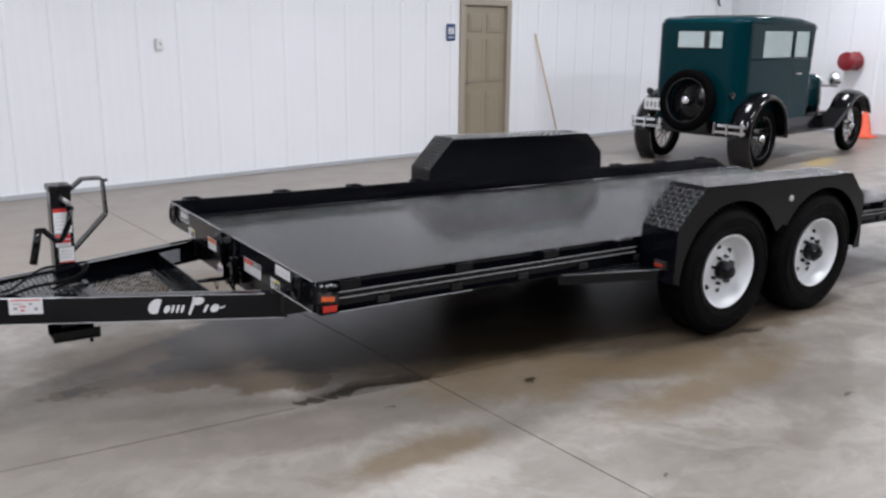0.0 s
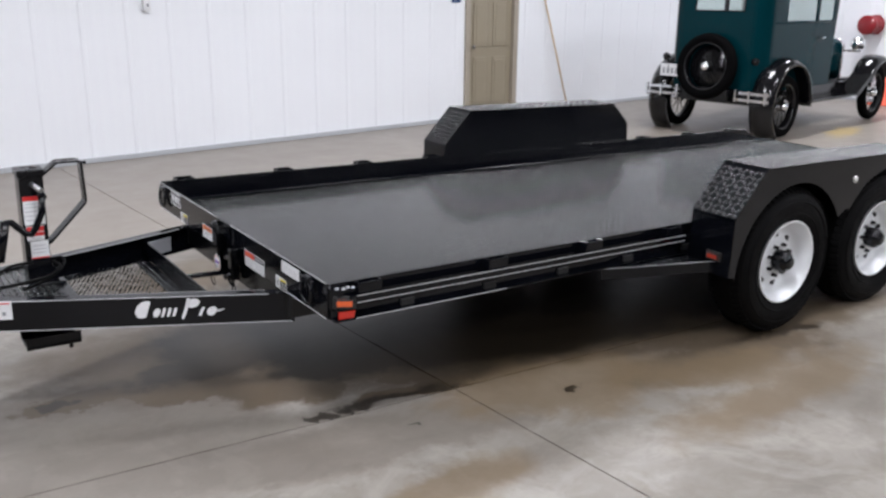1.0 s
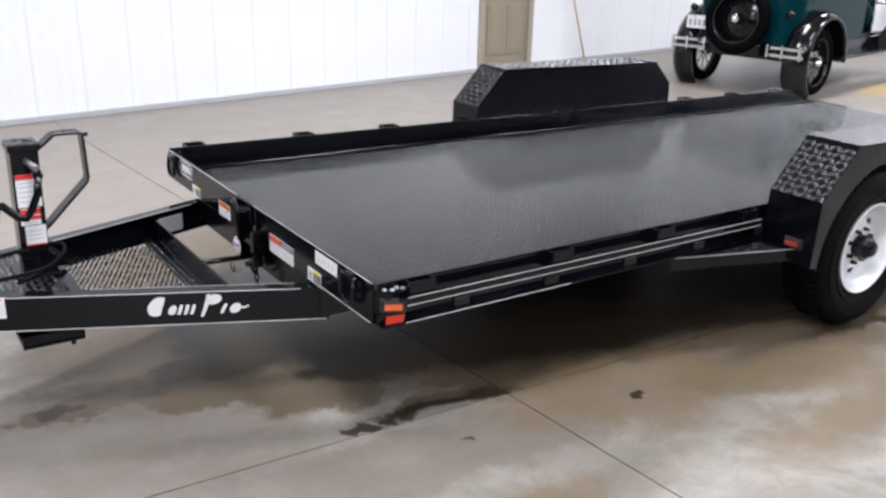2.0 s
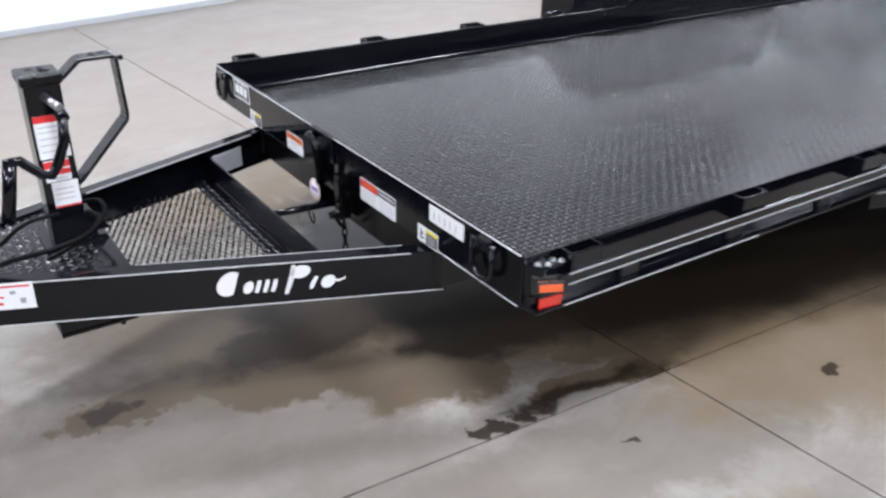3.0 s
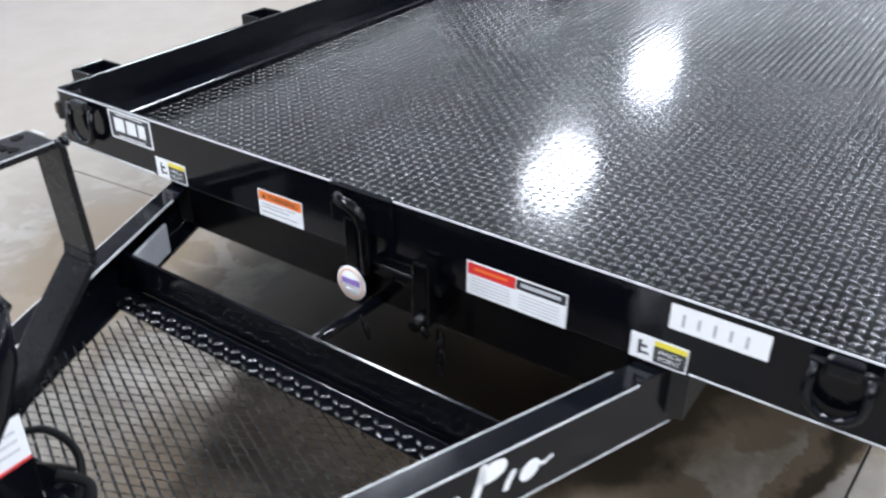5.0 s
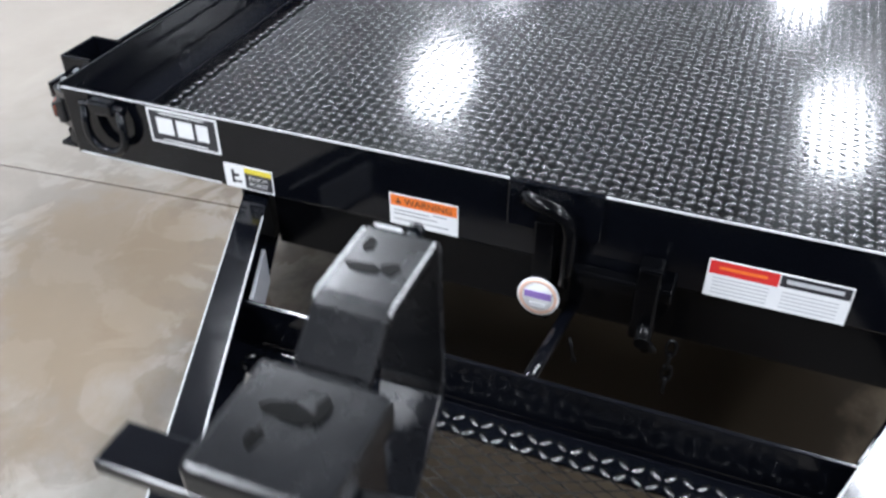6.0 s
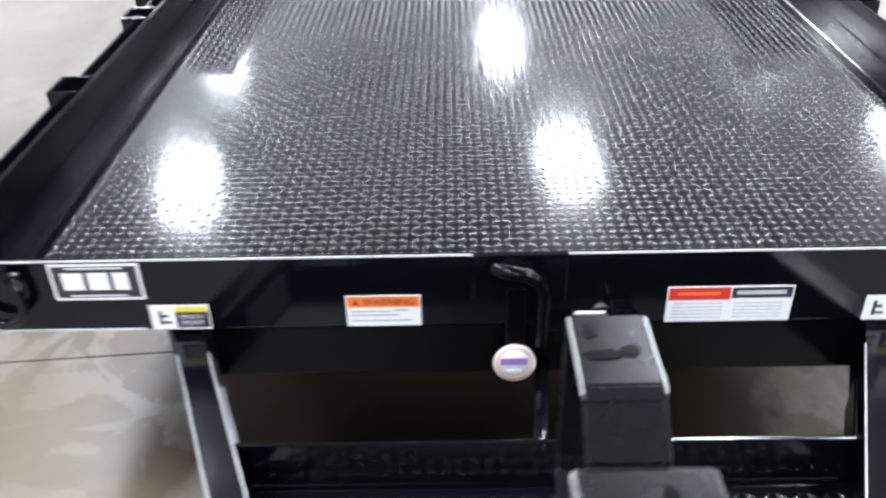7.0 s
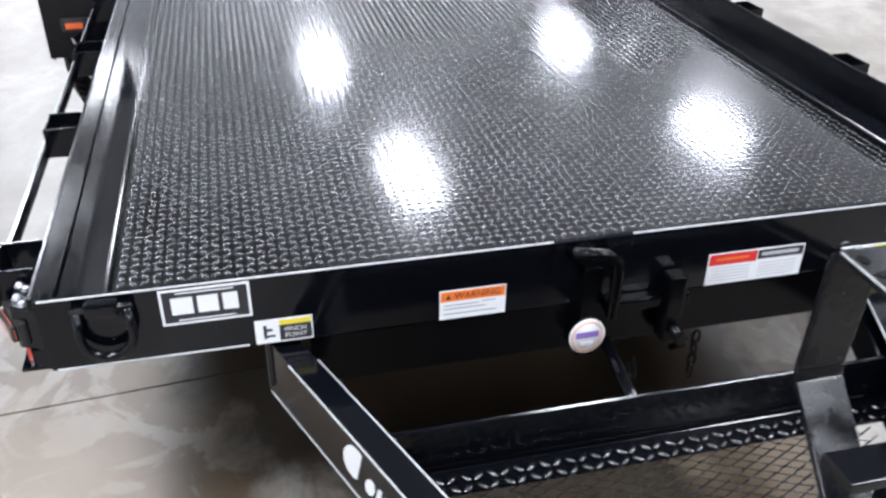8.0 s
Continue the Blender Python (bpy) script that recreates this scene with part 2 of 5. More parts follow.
    base = mix(calc("MULTIPLY", peel, 0.3), base, (0.36, 0.345, 0.315))
    ochre = spots((1.1, -1.12, 0.55, 0.32, -16, 0.2, 4.5, 1.5), (1.9, -1.45, 0.5, 0.16, -12, 0.25, 5, 1.7), (0.22, -1.6, 0.36, 0.13, 8, 0.35, 4, 1.7), (1.9, -1.75, 0.7, 0.16, 5, 0.35, 4, 1.8), (0.1, 1.25, 0.5, 0.3, 20, 0.3, 5, 1.8))
    base = mix(calc("MULTIPLY", ochre, 0.72), base, (0.16, 0.118, 0.07))
    # small spots near the crack are stains; blots under the bed paint its shade
    damp_and_shade = spots((0.03, -0.855, 0.065, 0.04, -20, 0.08, 12, 1.3), (0.16, -0.865, 0.045, 0.03, 10, 0.08, 12, 1.3), (1.13, -1.225, 0.06, 0.03, -10, 0.1, 14, 1.6),
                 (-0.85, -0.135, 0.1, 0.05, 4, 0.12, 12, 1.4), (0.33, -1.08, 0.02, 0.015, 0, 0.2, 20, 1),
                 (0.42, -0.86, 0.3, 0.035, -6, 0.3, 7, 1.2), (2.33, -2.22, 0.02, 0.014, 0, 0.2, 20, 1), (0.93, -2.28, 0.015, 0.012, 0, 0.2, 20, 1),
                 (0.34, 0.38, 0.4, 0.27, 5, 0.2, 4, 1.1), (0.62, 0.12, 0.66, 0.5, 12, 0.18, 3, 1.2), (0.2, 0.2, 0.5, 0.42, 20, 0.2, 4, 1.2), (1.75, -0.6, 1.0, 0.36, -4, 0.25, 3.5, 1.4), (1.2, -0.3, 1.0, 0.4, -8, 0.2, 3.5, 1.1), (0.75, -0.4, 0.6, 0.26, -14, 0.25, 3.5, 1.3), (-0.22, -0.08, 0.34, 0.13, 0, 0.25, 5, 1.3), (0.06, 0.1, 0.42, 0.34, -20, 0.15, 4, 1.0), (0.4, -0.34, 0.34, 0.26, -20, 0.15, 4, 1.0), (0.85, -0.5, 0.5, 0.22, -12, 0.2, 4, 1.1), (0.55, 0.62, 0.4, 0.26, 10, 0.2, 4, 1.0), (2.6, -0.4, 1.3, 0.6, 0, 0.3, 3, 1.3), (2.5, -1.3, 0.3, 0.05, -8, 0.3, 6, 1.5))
    base = mix(calc("MULTIPLY", damp_and_shade, 0.9), base, (0.022, 0.0165, 0.0105))
    rust = blot(9.6, 2.7, 0.55, 0.16, 20, 0.35, 4, 1.4)
    base = mix(calc("MULTIPLY", rust, 0.7), base, (0.42, 0.3, 0.07))
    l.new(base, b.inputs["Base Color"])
    rough = ramp(mid, 0.3, 0.7, 0.34, 0.44)
    rough = calc("SUBTRACT", rough, calc("MULTIPLY", damp_and_shade, 0.06))
    l.new(rough, b.inputs["Roughness"])
    bp = n.new("ShaderNodeBump")
    bp.inputs["Strength"].default_value = 0.012
    bp.inputs["Distance"].default_value = 0.01
    l.new(fine, bp.inputs["Height"])
    l.new(bp.outputs[0], b.inputs["Normal"])
    return m


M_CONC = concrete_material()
M_JOINT = material("joint_filler", (0.035, 0.03, 0.026), 0.8, vary=0.3, vary_scale=20)


# ---- mesh helpers ----
def box(bm, x0, x1, y0, y1, z0, z1, mat=0, bevel=0.0, m=None):
    vs = [bm.verts.new((x, y, z)) for x in (x0, x1) for y in (y0, y1) for z in (z0, z1)]
    fs = [bm.faces.new([vs[i] for i in q]) for q in ((0, 1, 3, 2), (4, 6, 7, 5), (0, 4, 5, 1), (2, 3, 7, 6), (0, 2, 6, 4), (1, 5, 7, 3))]
    for f in fs:
        f.material_index = mat
    if bevel:
        es = {e for f in fs for e in f.edges}
        r = bmesh.ops.bevel(bm, geom=list(es), offset=bevel, segments=2, affect="EDGES", profile=0.5)
        vs = list({v for f in r["faces"] for v in f.verts} | {v for v in vs if v.is_valid})
    if m is not None:
        bmesh.ops.transform(bm, matrix=m, verts=vs)
    return vs


def prism(bm, pts, axis, a, c, mat=0):
    """A polygon in the plane across axis (0, 1 or 2), pulled from a to c along it."""
    def at(p, w):
        q = list(p)
        q.insert(axis, w)
        return q
    v0, v1 = [bm.verts.new(at(p, a)) for p in pts], [bm.verts.new(at(p, c)) for p in pts]
    fs = [bm.faces.new(v0), bm.faces.new(v1[::-1])]
    k = len(pts)
    fs += [bm.faces.new((v0[i], v1[i], v1[(i + 1) % k], v0[(i + 1) % k])) for i in range(k)]
    for f in fs:
        f.material_index = mat
    return v0 + v1


def tube(bm, pts, r, seg=10, mat=0, closed=False):
    """A round bar along points."""
    pts = [Vector(p) for p in pts]
    rings, up = [], None
    k = len(pts)
    for i, p in enumerate(pts):
        d = (pts[(i + 1) % k] - pts[i - 1]) if closed else (pts[min(i + 1, k - 1)] - pts[max(i - 1, 0)])
        d.normalize()
        if up is None:
            up = d.orthogonal().normalized()
        up = (up - d * up.dot(d)).normalized()
        side = d.cross(up)
        rings.append([bm.verts.new(p + r * (math.cos(a) * up + math.sin(a) * side)) for a in (2 * math.pi * j / seg for j in range(seg))])
    for i in range(k if closed else k - 1):
        A, B = rings[i], rings[(i + 1) % k]
        for j in range(seg):
            f = bm.faces.new((A[j], A[(j + 1) % seg], B[(j + 1) % seg], B[j]))
            f.smooth, f.material_index = True, mat
    if not closed:
        bm.faces.new(rings[0][::-1]).material_index = mat
        bm.faces.new(rings[-1]).material_index = mat


def strap(bm, pts, y0, y1, t, mat=0):
    """A flat bar of thickness t, bent along points (x, z), from y0 to y1."""
    pts = [Vector(p) for p in pts]
    left, right = [], []
    for i, p in enumerate(pts):
        a, c = pts[max(i - 1, 0)], pts[min(i + 1, len(pts) - 1)]
        d = (c - a).normalized()
        nrm = Vector((-d.y, d.x)) * t / 2
        left.append(p + nrm)
        right.append(p - nrm)
    for i in range(len(pts) - 1):
        prism(bm, [left[i], left[i + 1], right[i + 1], right[i]], 1, y0, y1, mat)


def lathe(bm, prof, seg=32, mat=0, m=None, smooth=True):
    """A profile of (radius, height) turned round the y axis; height runs along y."""
    rings = []
    for r, h in prof:
        if r < 1e-6:
            rings.append([bm.verts.new((0, h, 0))])
        else:
            rings.append([bm.verts.new((r * math.cos(2 * math.pi * j / seg), h, r * math.sin(2 * math.pi * j / seg))) for j in range(seg)])
    for A, B in zip(rings, rings[1:]):
        for j in range(seg):
            q = [A[j % len(A)], A[(j + 1) % len(A)], B[(j + 1) % len(B)], B[j % len(B)]]
            q = [v for i, v in enumerate(q) if v not in q[:i]]
            if len(q) > 2:
                f = bm.faces.new(q)
                f.smooth, f.material_index = smooth, mat
    vs = [v for ring in rings for v in ring]
    if m is not None:
        bmesh.ops.transform(bm, matrix=m, verts=vs)
    return vs


def part(name, bm, mats, parent=None, label="", m=None, bevel=0.0):
    me = bpy.data.meshes.new(name)
    bmesh.ops.recalc_face_normals(bm, faces=bm.faces)
    bm.to_mesh(me)
    bm.free()
    for k in (mats if isinstance(mats, (list, tuple)) else [mats]):
        me.materials.append(k)
    ob = new(name, me)
    if parent is not None:
        ob.parent = parent
    if m is not None:
        ob.matrix_basis = m
    if bevel:
        md = ob.modifiers.new("bevel", "BEVEL")
        md.width, md.segments, md.limit_method, md.angle_limit = bevel, 2, "ANGLE", radians(40)
    if label:
        tagged(ob, label)
    return ob


def bx(name, dims, mat, parent, label="", bevel=0.0, m=None):
    bm = bmesh.new()
    box(bm, *dims)
    return part(name, bm, mat, parent, label, m, bevel)


def thing(name, m, label, category, group="", kind=""):
    return tagged(new(name), label, category, group, kind) if m is None else placed(tagged(new(name), label, category, group, kind), m)


def placed(ob, m):
    ob.matrix_basis = m
    return ob


def text_mesh(bm, words, size, m, mat):
    cu = bpy.data.curves.new("words", "FONT")
    cu.body, cu.size, cu.align_x, cu.align_y = words, size, "CENTER", "CENTER"
    ob = bpy.data.objects.new("words", cu)
    scene.collection.objects.link(ob)
    bpy.context.view_layer.update()
    me = bpy.data.meshes.new_from_object(ob.evaluated_get(bpy.context.evaluated_depsgraph_get()))
    bpy.data.objects.remove(ob)
    bpy.data.curves.remove(cu)
    me.transform(m)
    k = len(bm.faces)
    bm.from_mesh(me)
    bm.faces.ensure_lookup_table()
    for f in bm.faces[k:]:
        f.material_index = mat
    bpy.data.meshes.remove(me)


def lug_field(cells, size=(0.0108, 0.0059, 0.0019)):
    """Raised rounded tread lugs: cells are (x, y, angle); returns vertices and faces on z = 0."""
    L, Wd, Hh = size
    k = 8
    rim = [(L * math.cos(2 * math.pi * q / k), Wd * math.sin(2 * math.pi * q / k)) for q in range(k)]
    base = np.array([(x * p, y * p, Hh * h) for p, h in ((1.0, 0.0), (0.84, 0.46), (0.58, 0.8), (0.28, 0.97)) for x, y in rim])
    quads = [(r + i, r + (i + 1) % k, r + k + (i + 1) % k, r + k + i) for r in (0, k, 2 * k) for i in range(k)] + [tuple(range(3 * k, 4 * k))]
    cells = np.asarray(cells, float).reshape(-1, 3)
    c, s = np.cos(cells[:, 2])[:, None], np.sin(cells[:, 2])[:, None]
    v = np.stack([cells[:, :1] + base[None, :, 0] * c - base[None, :, 1] * s, cells[:, 1:2] + base[None, :, 0] * s + base[None, :, 1] * c,
                  np.broadcast_to(base[None, :, 2], (len(cells), 4 * k))], axis=2).reshape(-1, 3)
    f = [tuple(4 * k * i + w for w in q) for i in range(len(cells)) for q in quads]
    return v, f


def lug_grid(x0, x1, y0, y1, pitch=0.0225, inside=None):
    out = []
    i = 0
    x = x0
    while x <= x1:
        j = 0
        y = y0
        while y <= y1:
            if inside is None or inside(x, y):
                out.append((x, y, radians(45) if (i + j) % 2 == 0 else radians(-45)))
            y += pitch
            j += 1
        x += pitch
        i += 1
    return out


def lug_part(name, cells, mat, parent, m=None, label="", size=(0.0108, 0.0059, 0.0019)):
    v, f = lug_field(cells, size)
    me = bpy.data.meshes.new(name)
    me.from_pydata(v.tolist(), [], f)
    me.polygons.foreach_set("use_smooth", [True] * len(me.polygons))
    me.materials.append(mat)
    ob = new(name, me)
    ob.parent = parent
    if m is not None:
        ob.matrix_basis = m
    tagged(ob, label, kind="stuff")
    return ob


# ---- hall ----
def hall():
    x0, x1, y0 = -16.0, 13.5, -20.0
    # floor: a bed and four slabs parted by a joint and a crack
    P = Vector((0.67, -0.93))
    a, c = Vector((-0.06, 1.0)).normalized(), Vector((1.0, -0.06)).normalized()
    fl = tagged(bx("floor", (-24, 22, -24, 14, -0.12, -0.012), M_JOINT, None), "worn sealed concrete floor with brown wet stains and painted shade", "floor", kind="structure")
    R, g = 22.0, 0.0034
    for sa in (1, -1):
        for sc in (1, -1):
            o = P + (a * sc + c * sa) * g
            q = [o, o + c * sa * R, o + c * sa * R + a * sc * R, o + a * sc * R]
            bm = bmesh.new()
            prism(bm, [tuple(p) for p in q], 2, -0.02, 0.0)
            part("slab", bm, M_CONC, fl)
    # ribbed sheet walls
    def wall(name, length, m, opening=None, label="white ribbed steel sheet wall", mat=M_WALL):
        bm = bmesh.new()
        spans = [(0, length, 0, CEIL)] if not opening else [(0, opening[0], 0, CEIL), (opening[1], length, 0, CEIL), (opening[0], opening[1], opening[2], CEIL)]
        for s in spans:
            box(bm, s[0], s[1], 0, 0.15, s[2], s[3])
        w = tagged(part(name, bm, mat, None, m=m), label, "wall", kind="structure")
        bm = bmesh.new()
        u, i = 0.15, 0
        while u < length:
            big = i % 4 == 0
            h, b1, b2 = (0.009, 0.03, 0.014) if big else (0.002, 0.03, 0.02)
            z0 = 0.03
            if not (opening and opening[0] - 0.12 < u < opening[1] + 0.12):
                prism(bm, [(u - b1, -0.001), (u - b2, -h), (u + b2, -h), (u + b1, -0.001)], 2, z0, CEIL)
            u += 0.229 / 2 if not big else 0.229 / 2
            i += 1
        tagged(part("wall_rib", bm, mat, w), kind="stuff")
        bm = bmesh.new()
        for s in ([(0, length)] if not opening else [(0, opening[0] - 0.1), (opening[1] + 0.1, length)]):
            box(bm, s[0], s[1], -0.03, 0.0, 0.0, 0.05)
        part("base_trim", bm, M_TRIM, w, bevel=0.004)
        return w
    L = x1 - x0
    B = BUILD
    wall("wall_north", L, B @ Matrix.Translation((x0, 0, 0)), (6.36 - x0, 7.26 - x0, 2.13))
    wall("wall_east", 20, B @ Matrix.Translation((x1, 0, 0)) @ Matrix.Rotation(radians(-90), 4, "Z"))
    # unseen south and west walls, made dark to cut reflections and bounce light
    wall("wall_south", L, B @ Matrix.Translation((x1, y0, 0)) @ Matrix.Rotation(radians(180), 4, "Z"), None, "unseen dark grey wall that cuts bounce light", M_GREYWALL)
    wall("wall_west", 20, B @ Matrix.Translation((x0, y0, 0)) @ Matrix.Rotation(radians(90), 4, "Z"), None, "unseen dark grey wall that cuts bounce light", M_GREYWALL)
    ce = bx("ceiling", (x0, x1, y0, 0.0, CEIL, CEIL + 0.12), M_CEIL, None, m=B)
    tagged(ce, "pale grey sheet ceiling of the hall", "ceiling", kind="structure")

    # door
    d = tagged(new("door_1"), "tan six-panel door, closed, in a taupe frame", "door", kind="structure")
    d.matrix_basis = B @ Matrix.Translation((6.36, 0, 0))
    w, h = 0.9, 2.13
    bm = bmesh.new()
    box(bm, 0.02, w - 0.02, 0.03, 0.07, 0.01, h - 0.03)
    for px in ((0.12, 0.4), (0.5, 0.78)):
        for pz in ((0.2, 0.86), (1.0, 1.62), (1.72, 1.98)):
            box(bm, px[0], px[1], 0.018, 0.03, pz[0], pz[1], bevel=0.01)
            box(bm, px[0] + 0.045, px[1] - 0.045, 0.01, 0.02, pz[0] + 0.045, pz[1] - 0.045, bevel=0.006)
    leaf = part("door_leaf", bm, M_DOOR, d)
    bm = bmesh.new()
    lathe(bm, [(0.0, 0.0), (0.012, 0.0), (0.012, -0.03), (0.027, -0.04), (0.027, -0.06), (0.0, -0.068)], 16, m=Matrix.Translation((0.09, 0.03, 1.0)))
    part("door_knob", bm, M_CHROME, leaf, "dull metal door knob")
    bm = bmesh.new()
    box(bm, -0.07, 0.02, -0.03, 0.12, 0, h + 0.06)
    box(bm, w - 0.02, w + 0.07, -0.03, 0.12, 0, h + 0.06)
    box(bm, 0.02, w - 0.02, -0.03, 0.12, h - 0.03, h + 0.06)
    part("door_frame", bm, M_DOORTRIM, d, bevel=0.004)
    bx("backing", (0.02, w - 0.02, 0.09, 0.12, 0, h - 0.03), M_DOORTRIM, d)

    # small wall things
    s = thing("restroom_sign", B @ Matrix.Translation((6.03, -0.022, 1.6)), "dark blue restroom sign with white marks on the wall", "sign")
    bx("plate", (0, 0.16, 0, 0.006, 0, 0.23), M_BLUE, s, bevel=0.002)
    bm = bmesh.new()
    for bxs in ((0.03, 0.065, 0.085, 0.18), (0.095, 0.13, 0.085, 0.18), (0.076, 0.083, 0.08, 0.2), (0.03, 0.13, 0.035, 0.05)):
        box(bm, bxs[0], bxs[1], -0.003, 0.0, bxs[2], bxs[3])
    part("white_mark", bm, M_WHITE, s)
    o = thing("wall_switch", B @ Matrix.Translation((1.73, -0.0, 1.5)), "white surface-mounted switch box on the white wall", "switch")
    bx("switch_box", (0, 0.075, -0.05, 0, 0, 0.12), M_WHITE, o, bevel=0.005)
    bx("switch_toggle", (0.03, 0.045, -0.068, -0.05, 0.045, 0.075), M_GREY, o, bevel=0.002)
    bm = bmesh.new()
    tube(bm, [(7.86, -0.03, 1.70), (8.40, -0.13, 0.02)], 0.0125)
    st = part("broom_handle", bm, M_WOOD, None, m=B)
    tagged(st, "pale wooden broom handle leaning on the white wall", "handle")

    # hose reel on the end wall
    r = thing("hose_reel", B @ Matrix.Translation((x1 - 0.02, -2.56, 1.29)) @ Matrix.Rotation(radians(-90), 4, "Z"), "red enamelled hose reel mounted on the white wall", "hose reel")
    bm = bmesh.new()
    lathe(bm, [(0.0, -0.42), (0.15, -0.42), (0.16, -0.41), (0.16, -0.39), (0.1, -0.38), (0.1, -0.1), (0.16, -0.09), (0.16, -0.07), (0.0, -0.06)], 28)
    part("drum", bm, M_REEL, r)
    bm = bmesh.new()
    for k in range(9):
        tube(bm, [(0.118 * math.cos(q), -0.36 + 0.031 * k, 0.118 * math.sin(q)) for q in np.linspace(0, 2 * math.pi, 28, endpoint=False)], 0.016, 8, closed=True)
    part("hose", bm, M_REEL, r, "red rubber hose")
    bx("bracket", (-0.05, 0.05, -0.065, 0, -0.16, 0.16), M_REEL, r, bevel=0.004)
    cone = thing("traffic_cone", B @ Matrix.Translation((x1 - 0.3, -2.95, 0)), "bright orange plastic traffic cone on the floor", "cone")
    bm = bmesh.new()
    lathe(bm, [(0.15, 0.03), (0.13, 0.06), (0.035, 0.48), (0.025, 0.49), (0.0, 0.49)], 24, m=Matrix.Rotation(radians(90), 4, "X"))
    part("cone_body", bm, M_CONE, cone)
    bx("cone_foot", (-0.18, 0.18, -0.18, 0.18, 0, 0.035), M_CONE, cone, bevel=0.01)
    hk = thing("wall_hook", B @ Matrix.Translation((12.9, -0.02, 2.25)), "small dark metal hook on the white wall", "hook")
    bm = bmesh.new()
    tube(bm, [(0, 0, 0.5), (0, -0.05, 0.45), (0, -0.06, 0.05), (0, -0.1, 0.0)], 0.02)
    part("hook_rod", bm, M_DARK, hk)
    bx("hook_plate", (-0.07, 0.07, -0.04, 0.0, 0.12, 0.3), M_DARK, hk, bevel=0.005)


hall()


# ---- ceiling lamps ----
def ceiling_lamp(m):
    t = thing("ceiling_lamp", m, "white rectangular high-bay lamp hung under the ceiling", "ceiling lamp", "ceiling lamps")
    bm = bmesh.new()
    prism(bm, [(-0.31, 0.0), (0.31, 0.0), (0.19, 0.09), (-0.19, 0.09)], 0, -0.66, 0.66)
    part("housing", bm, M_WHITE, t)
    bx("diffuser", (-0.63, 0.63, -0.27, 0.27, -0.012, -0.002), M_LAMP, t)
    for x in (-0.45, 0.45):
        bm = bmesh.new()
        tube(bm, [(x, 0, 0.09), (x, 0, 0.22)], 0.006, 6)
        part("hanger", bm, M_STEEL, t)
    return t


LAMPS = BUILD @ Matrix.Translation((7.3, -7.52, CEIL - 0.22))
first = ceiling_lamp(LAMPS)
for i in range(-3, 2):
    for j in range(-1, 2):
        mm = LAMPS @ Matrix.Translation((4.2 * i, 4.22 * j, 0))
        if (i, j) != (0, 0):
            copy_thing(first, mm)
        la = bpy.data.lights.new("lamp_light", "AREA")
        la.shape, la.size, la.size_y, la.energy, la.color = "RECTANGLE", 1.28, 0.52, 88, (1.0, 0.965, 1.0)
        lo = new("lamp_light", la)
        lo.matrix_basis = mm @ Matrix.Translation((0, 0, -0.03))


# ---- trailer ----
TILT = 0.0175          # the bed falls this much per metre towards its rear
ROLL = 0.013           # and rises this much per metre across
TOP, BOT, DECKZ = 0.65, 0.503, 0.545
HALF = 1.025
YB = 0.022             # the bed sits this far off the hall's zero line
YC = 0.035             # and the tongue this far


def zt(z, x, y=0.0):
    """Height in the hall to height on the tilted bed."""
    return z + TILT * x - ROLL * y


trailer = thing("trailer", Matrix.Rotation(math.atan(TILT), 4, "Y") @ Matrix.Rotation(math.atan(ROLL), 4, "X"), "black steel tandem-axle flatbed trailer with a tread-plate deck", "trailer")


def sheet(bm, u0, u1, v0, v1, items, back, at, depth):
    """One flat sheet, cut along the edges of its printed fields (u0, u1, v0, v1, material); at(u, v, d) places a point d above the support."""
    us = sorted({u0, u1, *(round(q, 5) for i in items for q in i[:2])})
    vs = sorted({v0, v1, *(round(q, 5) for i in items for q in i[2:4])})
    grid = [[bm.verts.new(at(u, v, depth)) for v in vs] for u in us]
    for i in range(len(us) - 1):
        for j in range(len(vs) - 1):
            f = bm.faces.new((grid[i][j], grid[i + 1][j], grid[i + 1][j + 1], grid[i][j + 1]))
            cu, cv = (us[i] + us[i + 1]) / 2, (vs[j] + vs[j + 1]) / 2
            f.material_index = next((k for a, c, e, g, k in reversed(items) if a < cu < c and e < cv < g), back)
    rim = [(i, 0) for i in range(len(us))] + [(len(us) - 1, j) for j in range(1, len(vs))] + [(i, len(vs) - 1) for i in range(len(us) - 2, -1, -1)] + [(0, j) for j in range(len(vs) - 2, 0, -1)]
    low = [bm.verts.new(at(us[i], vs[j], 0.0)) for i, j in rim]
    for k, (i, j) in enumerate(rim):
        n = (k + 1) % len(rim)
        bm.faces.new((grid[i][j], grid[rim[n][0]][rim[n][1]], low[n], low[k])).material_index = back


def decal(name, parent, y0, y1, z0, z1, items, mats, label, back=0, words=()):
    """A thin sticker on the front panel; items are (y0, y1, z0, z1, material) in parts of its size, seen from the front."""
    bm = bmesh.new()
    w, h = y0 - y1, z1 - z0
    sheet(bm, 0.0, 1.0, 0.0, 1.0, items, back, lambda u, v, d: (-0.0004 - d, y0 - u * w, z0 + v * h), 0.0012)
    for s, size, cy, cz, k in words:
        m = Matrix.Translation((-0.0022, y0 - cy * w, z0 + cz * h)) @ Matrix(((0, 0, -1, 0), (-1, 0, 0, 0), (0, 1, 0, 0), (0, 0, 0, 1)))
        text_mesh(bm, s, size, m, k)
    return part(name, bm, mats, parent, label)


